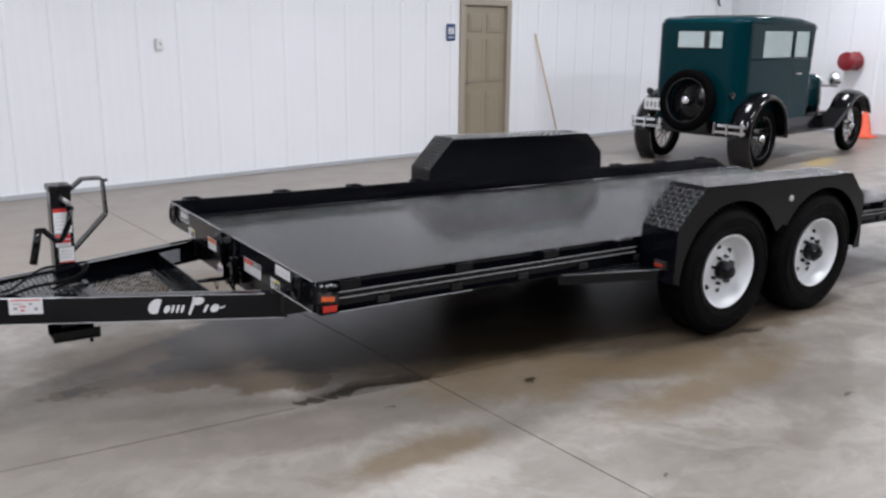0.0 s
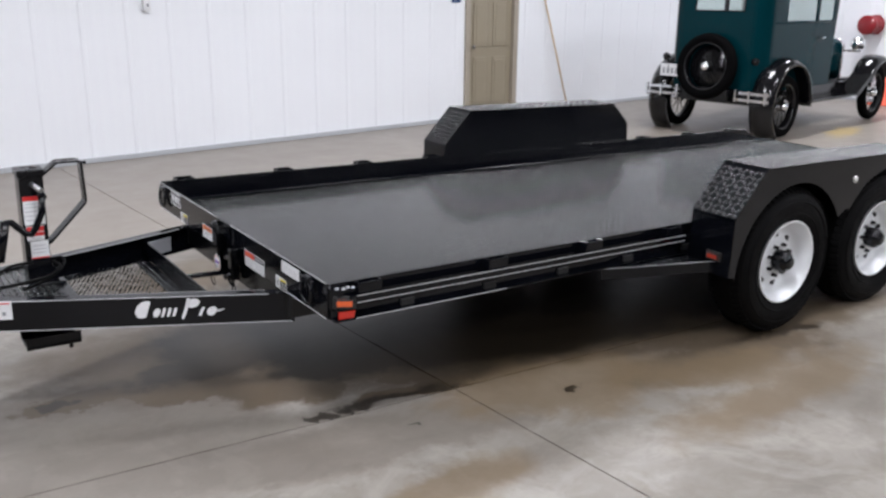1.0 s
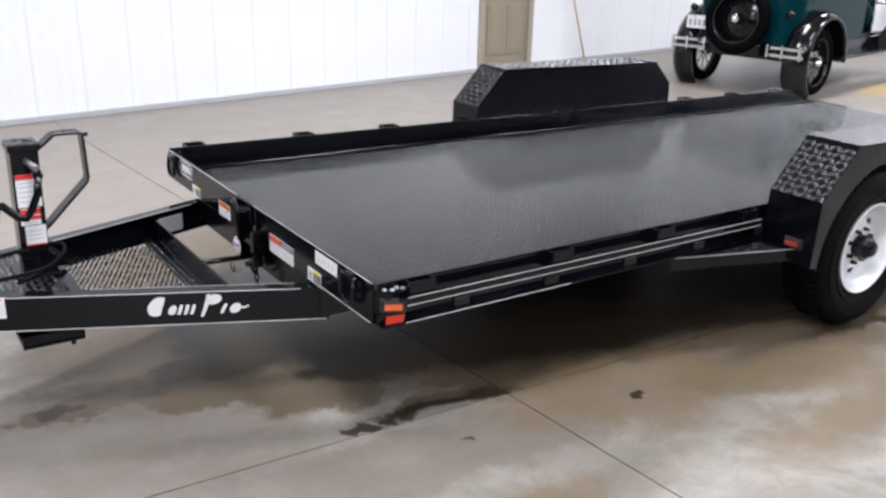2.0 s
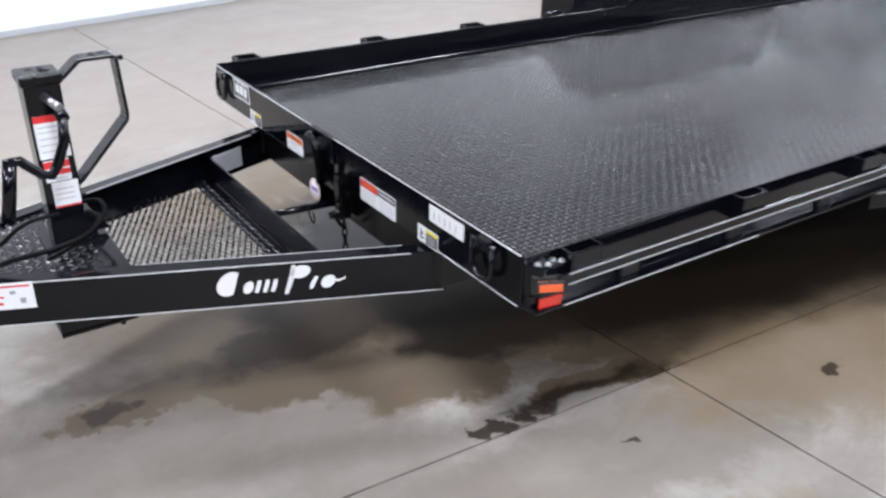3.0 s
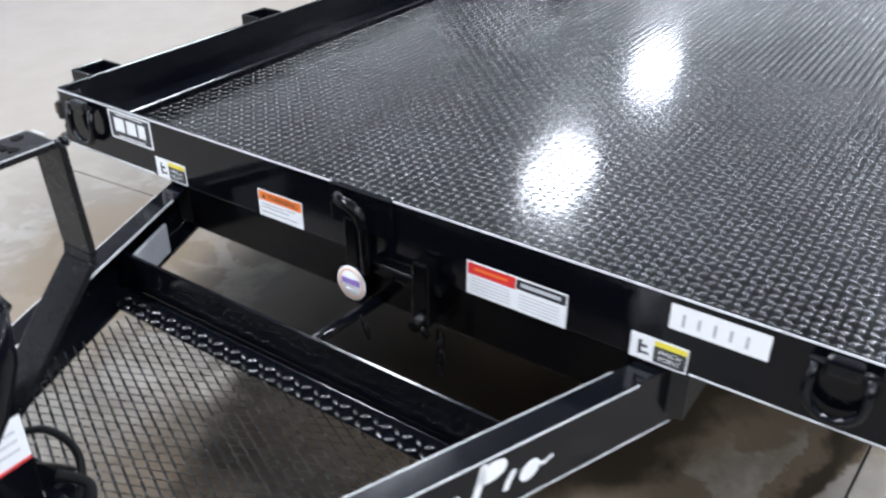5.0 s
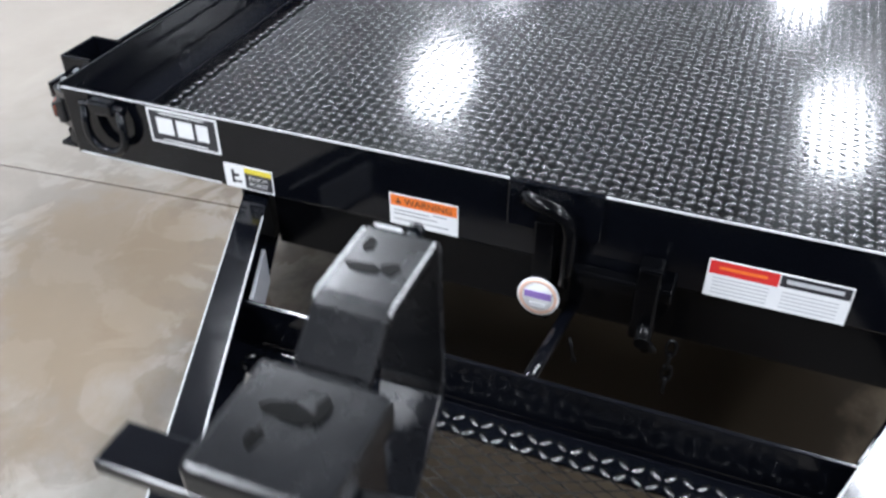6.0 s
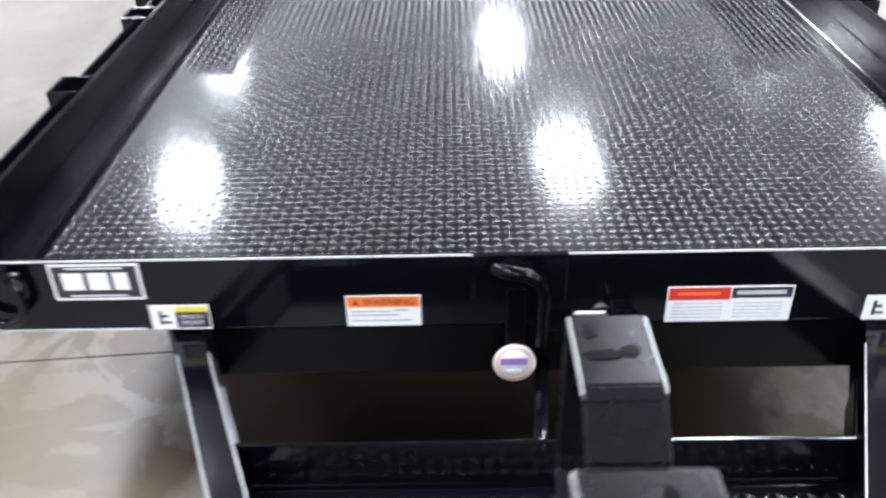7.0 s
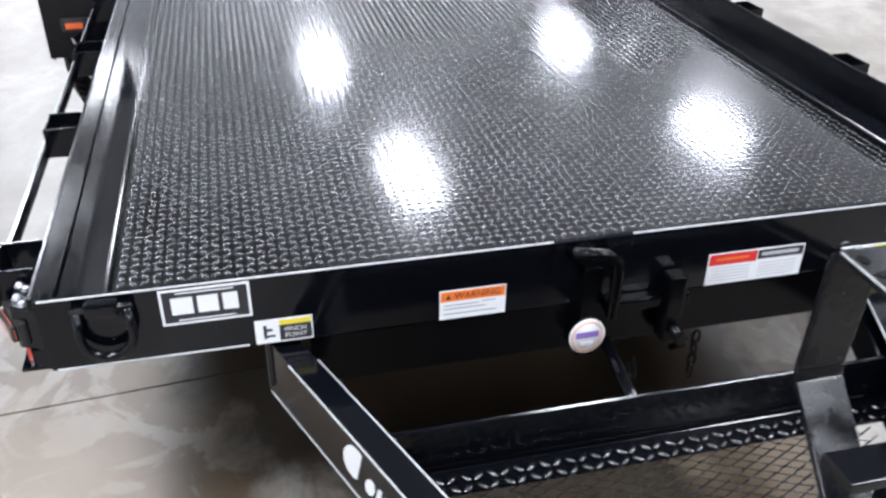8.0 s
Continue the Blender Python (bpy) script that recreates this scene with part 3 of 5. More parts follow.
def d_ring(parent, y):
    """A bent ring that hangs from a clip at the top of the front panel."""
    bm = bmesh.new()
    path = [(-0.016, y + 0.04, TOP - 0.02), (-0.022, y + 0.043, TOP - 0.06)]
    path += [(-0.022, y + 0.043 * math.cos(q), TOP - 0.072 - 0.042 * math.sin(q)) for q in np.linspace(0.15, math.pi - 0.15, 9)]
    path += [(-0.022, y - 0.043, TOP - 0.06), (-0.016, y - 0.04, TOP - 0.02)]
    tube(bm, path, 0.0085, 10)
    tube(bm, [(-0.014, y + 0.05, TOP - 0.02), (-0.014, y - 0.05, TOP - 0.02)], 0.0085, 10)
    ring = part("tie_ring", bm, M_BLACK, parent)
    bx("ring_clip", (-0.026, 0, y - 0.028, y + 0.028, TOP - 0.034, TOP - 0.005), M_BLACK, ring, bevel=0.006)


def bed():
    T = trailer
    # front panel: a channel on edge
    bm = bmesh.new()
    prism(bm, [(0, BOT), (0, TOP), (0.008, TOP), (0.008, BOT + 0.009), (0.055, BOT + 0.009), (0.055, BOT)], 1, YB - HALF, YB + HALF)
    front = part("front_panel", bm, M_BLACK, T, bevel=0.003)
    bx("latch_pad", (-0.008, -0.0005, -0.02, 0.14, 0.56, TOP + 0.001), M_BLACK, front, bevel=0.003)
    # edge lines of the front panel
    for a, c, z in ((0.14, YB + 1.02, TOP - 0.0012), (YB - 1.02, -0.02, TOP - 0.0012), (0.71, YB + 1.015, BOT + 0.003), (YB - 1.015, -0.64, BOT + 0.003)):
        bx("edge_line", (-0.0022, -0.0004, a, c, z - 0.0014, z + 0.0014), M_STRIPE, front, "thin pale edge line")
    # deck
    bx("deck_plate", (0.009, 5.5, YB - 0.94, YB + 0.94, DECKZ - 0.006, DECKZ), M_DECK, T, "glossy black diamond tread plate")
    lug_part("tread_relief", lug_grid(0.03, 5.48, YB - 0.925, YB + 0.925), M_LUG, T, Matrix.Translation((0, 0, DECKZ - 0.0001)), "raised tread lugs of the black deck")
    for s in (-1, 1):
        bm = bmesh.new()
        y = lambda v: s * v + YB
        a, c = sorted((y(0.938), y(1.03)))
        box(bm, 0.009, 5.5, a, c, DECKZ + 0.004, DECKZ + 0.012)
        a, c = sorted((y(0.938), y(0.946)))
        box(bm, 0.009, 5.5, a, c, DECKZ - 0.03, DECKZ + 0.016)
        part("deck_ledge", bm, M_BLACK, T, bevel=0.0055)
        bm = bmesh.new()
        a, c = sorted((y(1.03), y(1.038)))
        prism(bm, [(0.009, BOT), (0.009, TOP), (5.22, TOP), (5.52, BOT + 0.01), (5.52, BOT)], 1, a, c)
        a, c = sorted((y(1.038), y(1.075)))
        box(bm, 0.009, 5.5, a, c, BOT, BOT + 0.009)
        rail = part("side_rail", bm, M_BLACK, T, bevel=0.002)
        for x0, x1 in ((0.06, 1.98), (3.84, 5.2)):
            o = 0.025 if s > 0 else 0.0
            a, c = sorted((y(1.088 + o), y(1.097 + o)))
            rub = bx("rub_rail", (x0, x1, a, c, 0.578, 0.611), M_BLACK, T, bevel=0.0025)
            # grey lines paint in the highlights of the rub rail's two edges
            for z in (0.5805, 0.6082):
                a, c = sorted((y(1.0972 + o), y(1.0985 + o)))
                bx("edge_line", (x0 + 0.03, x1 - 0.03, a, c, z - 0.0016, z + 0.0016), M_EDGE, rub, "thin grey painted edge highlight")
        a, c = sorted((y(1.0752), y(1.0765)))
        bx("edge_line", (0.1, 0.84, a, c, BOT + 0.003, BOT + 0.0065), M_STRIPE, rail, "thin pale edge line")
        for x in (0.155, 0.78, 1.34, 1.88, 3.97, 4.53, 5.09):
            bm = bmesh.new()
            a, c = sorted((y(1.0385), y(1.0875 + o)))
            for q in ((x - 0.052, x - 0.046, a, c), (x + 0.046, x + 0.052, a, c)):
                box(bm, *q, 0.582, TOP + 0.004)
            a, c = sorted((y(1.081 + o), y(1.0875 + o)))
            box(bm, x - 0.046, x + 0.046, a, c, 0.582, TOP + 0.004)
            part("stake_pocket", bm, M_BLACK, T, bevel=0.002)
        # front corner with its lamps
        bm = bmesh.new()
        pts = [(0.004, y(1.025)), (0.06, y(1.025)), (0.135, y(1.072)), (0.025, y(1.072))]
        prism(bm, pts, 2, 0.5445, 0.63)
        corner = part("corner_box", bm, M_BLACK, T, bevel=0.004)
        bm = bmesh.new()
        box(bm, -0.044, 0.044, -0.016, 0.0, -0.025, 0.025, 0, 0.005)
        box(bm, -0.035, 0.035, -0.027, -0.014, -0.017, 0.017, 1, 0.006)
        m = Matrix.Translation((0.052, y(1.066), 0.581)) @ Matrix.Rotation(radians(-26 if s < 0 else 206), 4, "Z")
        part("marker_lamp", bm, [M_DARK, M_AMBER], corner, "amber marker lamp in a black housing", m)
        bm = bmesh.new()
        prism(bm, [(0.008, y(1.026)), (0.012, y(1.05)), (0.1, y(1.064)), (0.1, y(1.026))], 2, 0.504, 0.544)
        part("corner_foot", bm, M_BLACK, corner)
        bm = bmesh.new()
        prism(bm, [(-0.032, 0.021), (0.036, 0.021), (0.03, -0.014), (-0.032, -0.022)], 1, -0.006, 0.0)
        part("side_reflector", bm, M_REDLENS, corner, "red reflector", Matrix.Translation((0.062, y(1.062), 0.52)) @ (Matrix.Rotation(radians(-7), 4, "Z") if s < 0 else Matrix.Rotation(radians(7), 4, "Z") @ Matrix.Scale(-1, 4, (0, 1, 0))))
        # bright studs added where the bracket's bent edges glint
        for bxx, by in ((0.028, 1.05), (0.05, 1.062), (0.075, 1.05), (0.09, 1.064)):
            bm = bmesh.new()
            lathe(bm, [(0.0, 0.007), (0.006, 0.006), (0.0095, 0.0), (0.0, 0.0)], 6, m=Matrix.Translation((bxx, y(by), 0.63)) @ Matrix.Rotation(radians(90), 4, "X"), smooth=False)
            part("corner_glint_stud", bm, M_STEEL, corner, "bright stud added for the bracket's glints")
        d_ring(T, -0.866 if s < 0 else 0.942)
        # frame under the deck
        a, c = sorted((y(0.60), y(0.66)))
        bm = bmesh.new()
        prism(bm, [(0.02, 0.385), (0.02, 0.50), (5.3, 0.50), (5.3, 0.44), (4.9, 0.4)], 1, a, c)
        part("main_beam", bm, M_DARK, T)
    for x in np.arange(0.35, 5.4, 0.42):
        bx("crossmember", (float(x) - 0.03, float(x) + 0.03, -1.028, 1.028, 0.501, DECKZ - 0.0065), M_DARK, T)
    bx("rear_beam", (5.5, 5.56, -1.03, 1.03, 0.45, DECKZ), M_BLACK, T, bevel=0.004)

    # stickers of the front panel
    S = front
    decal("dealer_sticker", S, 0.851, 0.698, 0.570, 0.643,
          [(0.03, 0.97, 0.06, 0.94, 1), (0.18, 0.82, 0.86, 0.9, 0), (0.18, 0.82, 0.1, 0.14, 0),
           (0.12, 0.36, 0.28, 0.76, 0), (0.41, 0.64, 0.28, 0.76, 0), (0.69, 0.86, 0.28, 0.76, 0)],
          [M_WHITE, M_INK], "black dealer sticker with white blocks in a white border")
    for y0, z0 in ((0.6975, 0.5045), (-0.531, 0.502)):
        decal("pinch_sticker", S, y0, y0 - 0.103, z0, z0 + 0.051,
              [(0.42, 0.98, 0.06, 0.94, 1), (0.42, 0.98, 0.72, 0.94, 2), (0.14, 0.2, 0.2, 0.78, 1), (0.2, 0.3, 0.5, 0.62, 1), (0.2, 0.34, 0.24, 0.34, 1)],
              [M_WHITE, M_INK, M_YELLOW], "white, black and yellow pinch-point warning sticker",
              words=(("PINCH", 0.0135, 0.7, 0.52, 0), ("POINT", 0.0135, 0.7, 0.26, 0)))
    decal("warning_sticker", S, 0.357, 0.228, 0.505, 0.569,
          [(0.015, 0.985, 0.62, 0.97, 1), (0.09, 0.17, 0.7, 0.74, 2), (0.105, 0.155, 0.74, 0.8, 2), (0.12, 0.14, 0.8, 0.87, 2), (0.06, 0.6, 0.46, 0.5, 3), (0.64, 0.84, 0.5, 0.54, 3), (0.06, 0.7, 0.34, 0.38, 3), (0.06, 0.86, 0.16, 0.2, 3)],
          [M_WHITE, M_ORANGE, M_INK, M_GREY], "white warning sticker with an orange header", words=(("WARNING", 0.0185, 0.57, 0.79, 2),))
    decal("danger_sticker", S, -0.192, -0.406, 0.504, 0.577,
          [(0.012, 0.5, 0.62, 0.97, 1), (0.51, 0.988, 0.66, 0.96, 2), (0.55, 0.94, 0.76, 0.87, 3), (0.08, 0.42, 0.76, 0.84, 4)]
          + [(a, c, z, z + 0.035, 3) for z in (0.5, 0.4, 0.3, 0.2, 0.1) for a, c in ((0.05, 0.45), (0.54, 0.93))],
          [M_WHITE, M_RED, M_INK, M_PALE, M_ORANGE], "white safety sticker with red and black headers")
    decal("paper_tag", S, -0.592, -0.757, 0.585, 0.634,
          [(0.13 + 0.16 * i, 0.155 + 0.16 * i, 0.2 + 0.05 * (i % 2), 0.7, 1) for i in range(5)], [M_WHITE, M_GREY], "white paper stock tag with a faint grey handwritten mark")


bed()


# ---- wheels ----
def wheel(m, outward):
    w = new("wheel")
    w.parent = trailer
    w.matrix_basis = m
    k = outward
    bm = bmesh.new()
    prof = [(0.222, 0.095), (0.25, 0.112), (0.3, 0.1175), (0.335, 0.113), (0.357, 0.1), (0.372, 0.082), (0.381, 0.05), (0.384, 0.0)]
    prof = prof + [(r, -h) for r, h in prof[-2::-1]]
    lathe(bm, prof, 56)
    for r0, h0 in ((0.262, 0.1145), (0.322, 0.1165)):
        tube(bm, [(r0 * math.cos(q), h0 * k, r0 * math.sin(q)) for q in np.linspace(0, 2 * math.pi, 56, endpoint=False)], 0.0035, 6, closed=True)
    for i in range(64):
        q = 2 * math.pi * i / 64
        for sgn in (-1, 1):
            mm = Matrix.Rotation(q + 0.04 * sgn, 4, "Y") @ Matrix.Translation((0.376, 0.072 * sgn, 0)) @ Matrix.Rotation(radians(25 * sgn), 4, "Z")
            box(bm, -0.008, 0.008, -0.022, 0.022, -0.012, 0.012, m=mm)
    part("tyre", bm, M_RUBBER, w, "black rubber tyre with tread blocks")
    bm = bmesh.new()
    lathe(bm, [(0.204, -0.1 * k), (0.219, -0.108 * k), (0.222, -0.096 * k), (0.206, -0.06 * k), (0.196, 0.0), (0.203, 0.075 * k), (0.216, 0.094 * k), (0.222, 0.104 * k), (0.219, 0.11 * k),
               (0.211, 0.108 * k), (0.2, 0.088 * k), (0.19, 0.05 * k), (0.178, 0.026 * k), (0.15, 0.02 * k), (0.125, 0.03 * k), (0.105, 0.045 * k), (0.075, 0.05 * k), (0.058, 0.048 * k), (0.0, 0.048 * k)], 48)
    rim = part("rim", bm, M_RIM, w, "white painted steel rim")
    for i in range(8):
        q = 2 * math.pi * (i + 0.5) / 8
        bm = bmesh.new()
        lathe(bm, [(0.0, 0.0), (0.017, 0.0), (0.0175, 0.006 * k), (0.015, 0.0065 * k), (0.0, 0.003 * k)], 14,
              m=Matrix.Translation((0.13 * math.cos(q), 0.0265 * k, 0.13 * math.sin(q))))
        part("hand_hole", bm, M_DARK, rim, "dark round hole")
        q += math.pi / 8
        bm = bmesh.new()
        lathe(bm, [(0.0, 0.026 * k), (0.005, 0.026 * k), (0.01, 0.018 * k), (0.0115, 0.0), (0.0, 0.0)], 6, smooth=False,
              m=Matrix.Translation((0.0825 * math.cos(q), 0.049 * k, 0.0825 * math.sin(q))))
        part("lug_nut", bm, M_CARBLACK, rim, "dark lug nut")
    bm = bmesh.new()
    lathe(bm, [(0.056, 0.045 * k), (0.055, 0.1 * k), (0.05, 0.108 * k), (0.038, 0.11 * k), (0.037, 0.124 * k), (0.03, 0.13 * k), (0.0, 0.131 * k)], 28)
    part("hub", bm, M_BLACK, w, "black grease cap hub")
    return w


AX = (2.51, 3.365)
for s in (-1, 1):
    for x in AX:
        wheel(Matrix.Translation((x, s * 1.185 + (0.025 if s > 0 else 0.0), zt(0.384, x, s * 1.185))) @ Matrix.Rotation(radians(17 if x < 3 else 50), 4, "Y"), s)
for x in AX:
    bm = bmesh.new()
    tube(bm, [(x, -1.1, zt(0.384, x)), (x, 1.1, zt(0.384, x))], 0.038, 14)
    part("axle", bm, M_DARK, trailer)


# ---- fenders ----
def fender(s):
    x0, x1, x2, x3 = 2.02, 2.23, 3.62, 3.79
    f = new("fender")
    f.parent = trailer
    f.matrix_basis = Matrix.Translation((-0.05 if s > 0 else 0.0, 0.025 if s > 0 else 0.0, -ROLL * s * 1.2 - (0.0 if s > 0 else 0.018)))
    yi, yo = s * 1.045, s * 1.305
    prof = [(x0, zt(0.40, x0)), (x0, zt(0.7, x0)), (x1, zt(0.925, x1)), (x2, zt(0.895, x2)), (x3, zt(0.73, x3)), (x3 + 0.03, zt(0.385, x3))]
    t = 0.006
    for i in range(5):
        (xa, za), (xb, zb) = prof[i], prof[i + 1]
        d = Vector((xb - xa, zb - za))
        nrm = Vector((-d.y, d.x)).normalized() * t
        bm = bmesh.new()
        prism(bm, [(xa, za), (xb, zb), (xb - nrm.x, zb - nrm.y), (xa - nrm.x, za - nrm.y)], 1, min(yi, yo), max(yi, yo))
        p = part(("front_plate", "front_slope", "top_plate", "rear_slope", "rear_plate")[i], bm, M_BLACK, f, bevel=0.0015)
        if i in (1, 2, 3):
            L = d.length
            u = d.normalized()
            m = Matrix(((u.x, 0, -u.y, xa), (0, 1, 0, 0), (u.y, 0, u.x, za), (0, 0, 0, 1)))
            lug_part("tread_relief", lug_grid(0.015, L - 0.012, min(yi, yo) + 0.015, max(yi, yo) - 0.012, 0.032), M_LUG, p, m, "raised tread lugs", size=(0.0165, 0.008, 0.003))
    # skirt with two wheel arches
    def skirt(y0, y1, arch, name):
        out = list(prof)
        low = []
        r = 0.44
        c = [(x, zt(0.384, x)) for x in AX]
        low.append((x3 - 0.04, zt(0.385, x3)))
        for k, (cx, cz) in enumerate(reversed(c)):
            lo, hi = (20, 150) if k == 0 else (30, 186)
            low += [(cx + r * math.cos(radians(q)), cz + r * math.sin(radians(q))) for q in range(lo, hi, 8)]
            if k == 0:
                low.append(((AX[0] + AX[1]) / 2 + 0.02, zt(0.635, 3.0)))
        low = [q for q in low if x0 + 0.04 < q[0] < x3 + 0.02]
        low += [(low[-1][0] - 0.01, zt(0.40, x0))]
        bm = bmesh.new()
        prism(bm, out + low, 1, min(y0, y1), max(y0, y1))
        return part(name, bm, M_BLACK, f)
    sk = skirt(yo, yo - s * 0.006, True, "skirt")
    bm = bmesh.new()
    lathe(bm, [(0.0, 0.0), (0.02, 0.0), (0.02, 0.006 * s), (0.014, 0.01 * s), (0.0, 0.012 * s)], 20, m=Matrix.Translation((3.0, yo, zt(0.79, 3.0))))
    part("round_marker", bm, M_CLEAR, sk, "small round clear marker lamp")
    # inner wall above the rail
    bm = bmesh.new()
    prism(bm, [(x0 + 0.006, BOT), (x0 + 0.006, prof[1][1]), (x1, prof[2][1] - 0.006), (x2, prof[3][1] - 0.006), (x3 - 0.005, prof[4][1]), (x3, BOT)], 1, min(yi, yi + s * 0.005), max(yi, yi + s * 0.005))
    part("inner_panel", bm, M_BLACK, f)
    # lamp on the front plate
    bm = bmesh.new()
    yc, z = s * (1.21 if s < 0 else 1.2), zt(0.495 if s < 0 else 0.52, x0)
    box(bm, x0 - 0.012, x0 - 0.0005, yc - 0.045, yc + 0.045, z - 0.024, z + 0.024, 0, 0.004)
    box(bm, x0 - 0.024, x0 - 0.011, yc - 0.034, yc + 0.034, z - 0.015, z + 0.015, 1, 0.005)
    part("marker_lamp", bm, [M_DARK, M_DIMRED if s < 0 else M_AMBER], f, "unlit marker lamp in a black housing")
    # tread-plate step ahead of the fender
    zs = zt(0.47, 1.7)
    pts = [(1.42, s * 1.04), (x0 - 0.002, s * 1.04), (x0 - 0.002, s * 1.215)]
    bm = bmesh.new()
    prism(bm, pts, 2, zs - 0.006, zs)
    a, c = Vector(pts[0]), Vector(pts[2])
    st = part("step", bm, M_BLACK, f)
    d = (c - a).normalized()
    nrm = Vector((d.y, -d.x)) * (0.006 if s < 0 else -0.006)
    bm = bmesh.new()
    prism(bm, [tuple(a), tuple(c), tuple(c + nrm), tuple(a + nrm)], 2, zs - 0.05, zs + 0.004)
    part("step_lip", bm, M_BLACK, st, bevel=0.0015)
    # pale strip along the lip, its edge glint put into the colour
    bm = bmesh.new()
    prism(bm, [tuple(a + nrm * 0.3), tuple(c + nrm * 0.3), tuple(c + nrm * 1.15), tuple(a + nrm * 1.15)], 2, zs + 0.0042, zs + 0.0056)
    part("lip_edge", bm, M_EDGE, st, "pale painted edge glint")
    inside = lambda x, y: abs(y) < 1.03 + (x - 1.44) * 0.29
    lug_part("tread_relief", lug_grid(1.46, x0 - 0.02, min(s * 1.05, s * 1.2), max(s * 1.05, s * 1.2), 0.03, inside), M_LUG, st, Matrix.Translation((0, 0, zs)), "raised tread lugs", size=(0.015, 0.007, 0.003))


fender(-1)
fender(1)


# ---- tongue ----
SLOPE = 0.4


def tongue_y(x):
    return 0.634 + SLOPE * x


def tongue():
    T = trailer
    zb, zu = 0.361, 0.4895
    rise = Matrix.Rotation(math.atan(0.012), 4, "Y")       # the beams climb towards the coupler
    u = Vector((1, SLOPE)).normalized()
    for s in (-1, 1):
        def pt(x, off):
            v = Vector((x, tongue_y(x))) - Vector((-u.y, u.x)) * off
            return (v.x, s * v.y + YC)
        bm = bmesh.new()
        xa, xb = -1.33, 0.04
        prof = [(0, zb), (0, zu), (0.05, zu), (0.05, zu - 0.009), (0.008, zu - 0.009), (0.008, zb + 0.009), (0.05, zb + 0.009), (0.05, zb)]
        ends = [[bm.verts.new((*pt(x, o), z)) for o, z in prof] for x in (xa, xb)]
        bm.faces.new(ends[0])
        bm.faces.new(ends[1][::-1])
        for k in range(8):
            bm.faces.new((ends[0][k], ends[0][(k + 1) % 8], ends[1][(k + 1) % 8], ends[1][k]))
        beam = part("tongue_beam", bm, M_BLACK, T, m=rise, bevel=0.0025)
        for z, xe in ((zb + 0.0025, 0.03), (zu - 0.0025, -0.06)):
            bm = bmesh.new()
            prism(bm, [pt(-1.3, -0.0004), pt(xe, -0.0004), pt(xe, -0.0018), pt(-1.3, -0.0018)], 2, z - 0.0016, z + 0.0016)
            part("edge_line", bm, M_STRIPE, beam, "thin pale edge line")
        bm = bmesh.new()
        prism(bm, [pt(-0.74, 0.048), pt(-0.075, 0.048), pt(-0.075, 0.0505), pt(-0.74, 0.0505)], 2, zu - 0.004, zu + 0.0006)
        part("edge_line", bm, M_EDGE, beam, "pale flange edge line")
        # maker's mark: plain slanted white shapes on the outer face
        base = Vector((-0.565, tongue_y(-0.565)))
        bm = bmesh.new()

        def w3(p, off):
            along = p.x + 0.3 * p.y
            along = 0.36 - along if s > 0 else along
            q = base + u * along + Vector((-u.y, u.x)) * off
            return (q.x, s * q.y + YC, 0.399 + p.y)

        def plate(pts):
            lo, hi = [bm.verts.new(w3(p, 0.0006)) for p in pts], [bm.verts.new(w3(p, 0.0018)) for p in pts]
            bm.faces.new(hi)
            for k in range(len(pts)):
                bm.faces.new((lo[k], lo[(k + 1) % len(pts)], hi[(k + 1) % len(pts)], hi[k]))

        def stroke(pts, w):
            """A ribbon, thinner at its ends."""
            pts = [Vector(p) for p in pts]
            top, bot = [], []
            for i, p in enumerate(pts):
                d = (pts[min(i + 1, len(pts) - 1)] - pts[max(i - 1, 0)]).normalized()
                nn = Vector((-d.y, d.x)) * w * (0.55 + 0.45 * math.sin(math.pi * (i + 0.5) / len(pts)))
                top.append(p + nn)
                bot.append(p - nn)
            plate(top + bot[::-1])

        def arc(cx, cy, rx, ry, a0, a1, n=13):
            return [(cx + rx * math.cos(radians(q)), cy + ry * math.sin(radians(q))) for q in np.linspace(a0, a1, n)]

        plate([Vector(p) for p in arc(0.032, 0.036, 0.034, 0.037, 60, 300, 12)])
        plate([Vector(p) for p in arc(0.086, 0.021, 0.014, 0.019, 0, 330, 12)])
        for x in (0.112, 0.134, 0.156):
            stroke([(x, 0.003), (x + 0.001, 0.02), (x, 0.04)], 0.0065)
        stroke([(0.196, -0.008), (0.198, 0.02), (0.198, 0.05), (0.194, 0.08)], 0.0075)
        plate([Vector(p) for p in arc(0.218, 0.058, 0.028, 0.02, 0, 330, 12)])
        stroke([(0.262, 0.002), (0.263, 0.02), (0.268, 0.039)], 0.0065)
        plate([Vector(p) for p in arc(0.305, 0.021, 0.02, 0.02, 0, 330, 12)])
        stroke([(0.318, 0.026), (0.336, 0.022), (0.35, 0.03)], 0.0035)
        part("maker_mark", bm, M_WHITE, beam, "white slanted maker's mark")
    # label at the nose of the near beam
    m = Matrix.Translation((-1.115, YC - tongue_y(-1.115), 0.008)) @ Matrix.Rotation(-math.atan(SLOPE), 4, "Z")
    bm = bmesh.new()
    fields = [(0.008, 0.137, 0.482, 0.488, 1), (0.02, 0.036, 0.44, 0.452, 2), (0.046, 0.07, 0.452, 0.458, 1), (0.05, 0.066, 0.432, 0.44, 1),
              (0.086, 0.1, 0.462, 0.472, 2), (0.108, 0.122, 0.434, 0.45, 2), (0.02, 0.06, 0.466, 0.47, 2)]
    sheet(bm, 0.0, 0.145, 0.418, 0.495, fields, 0, lambda p, q, d: (p, -0.0006 - d, q), 0.0012)
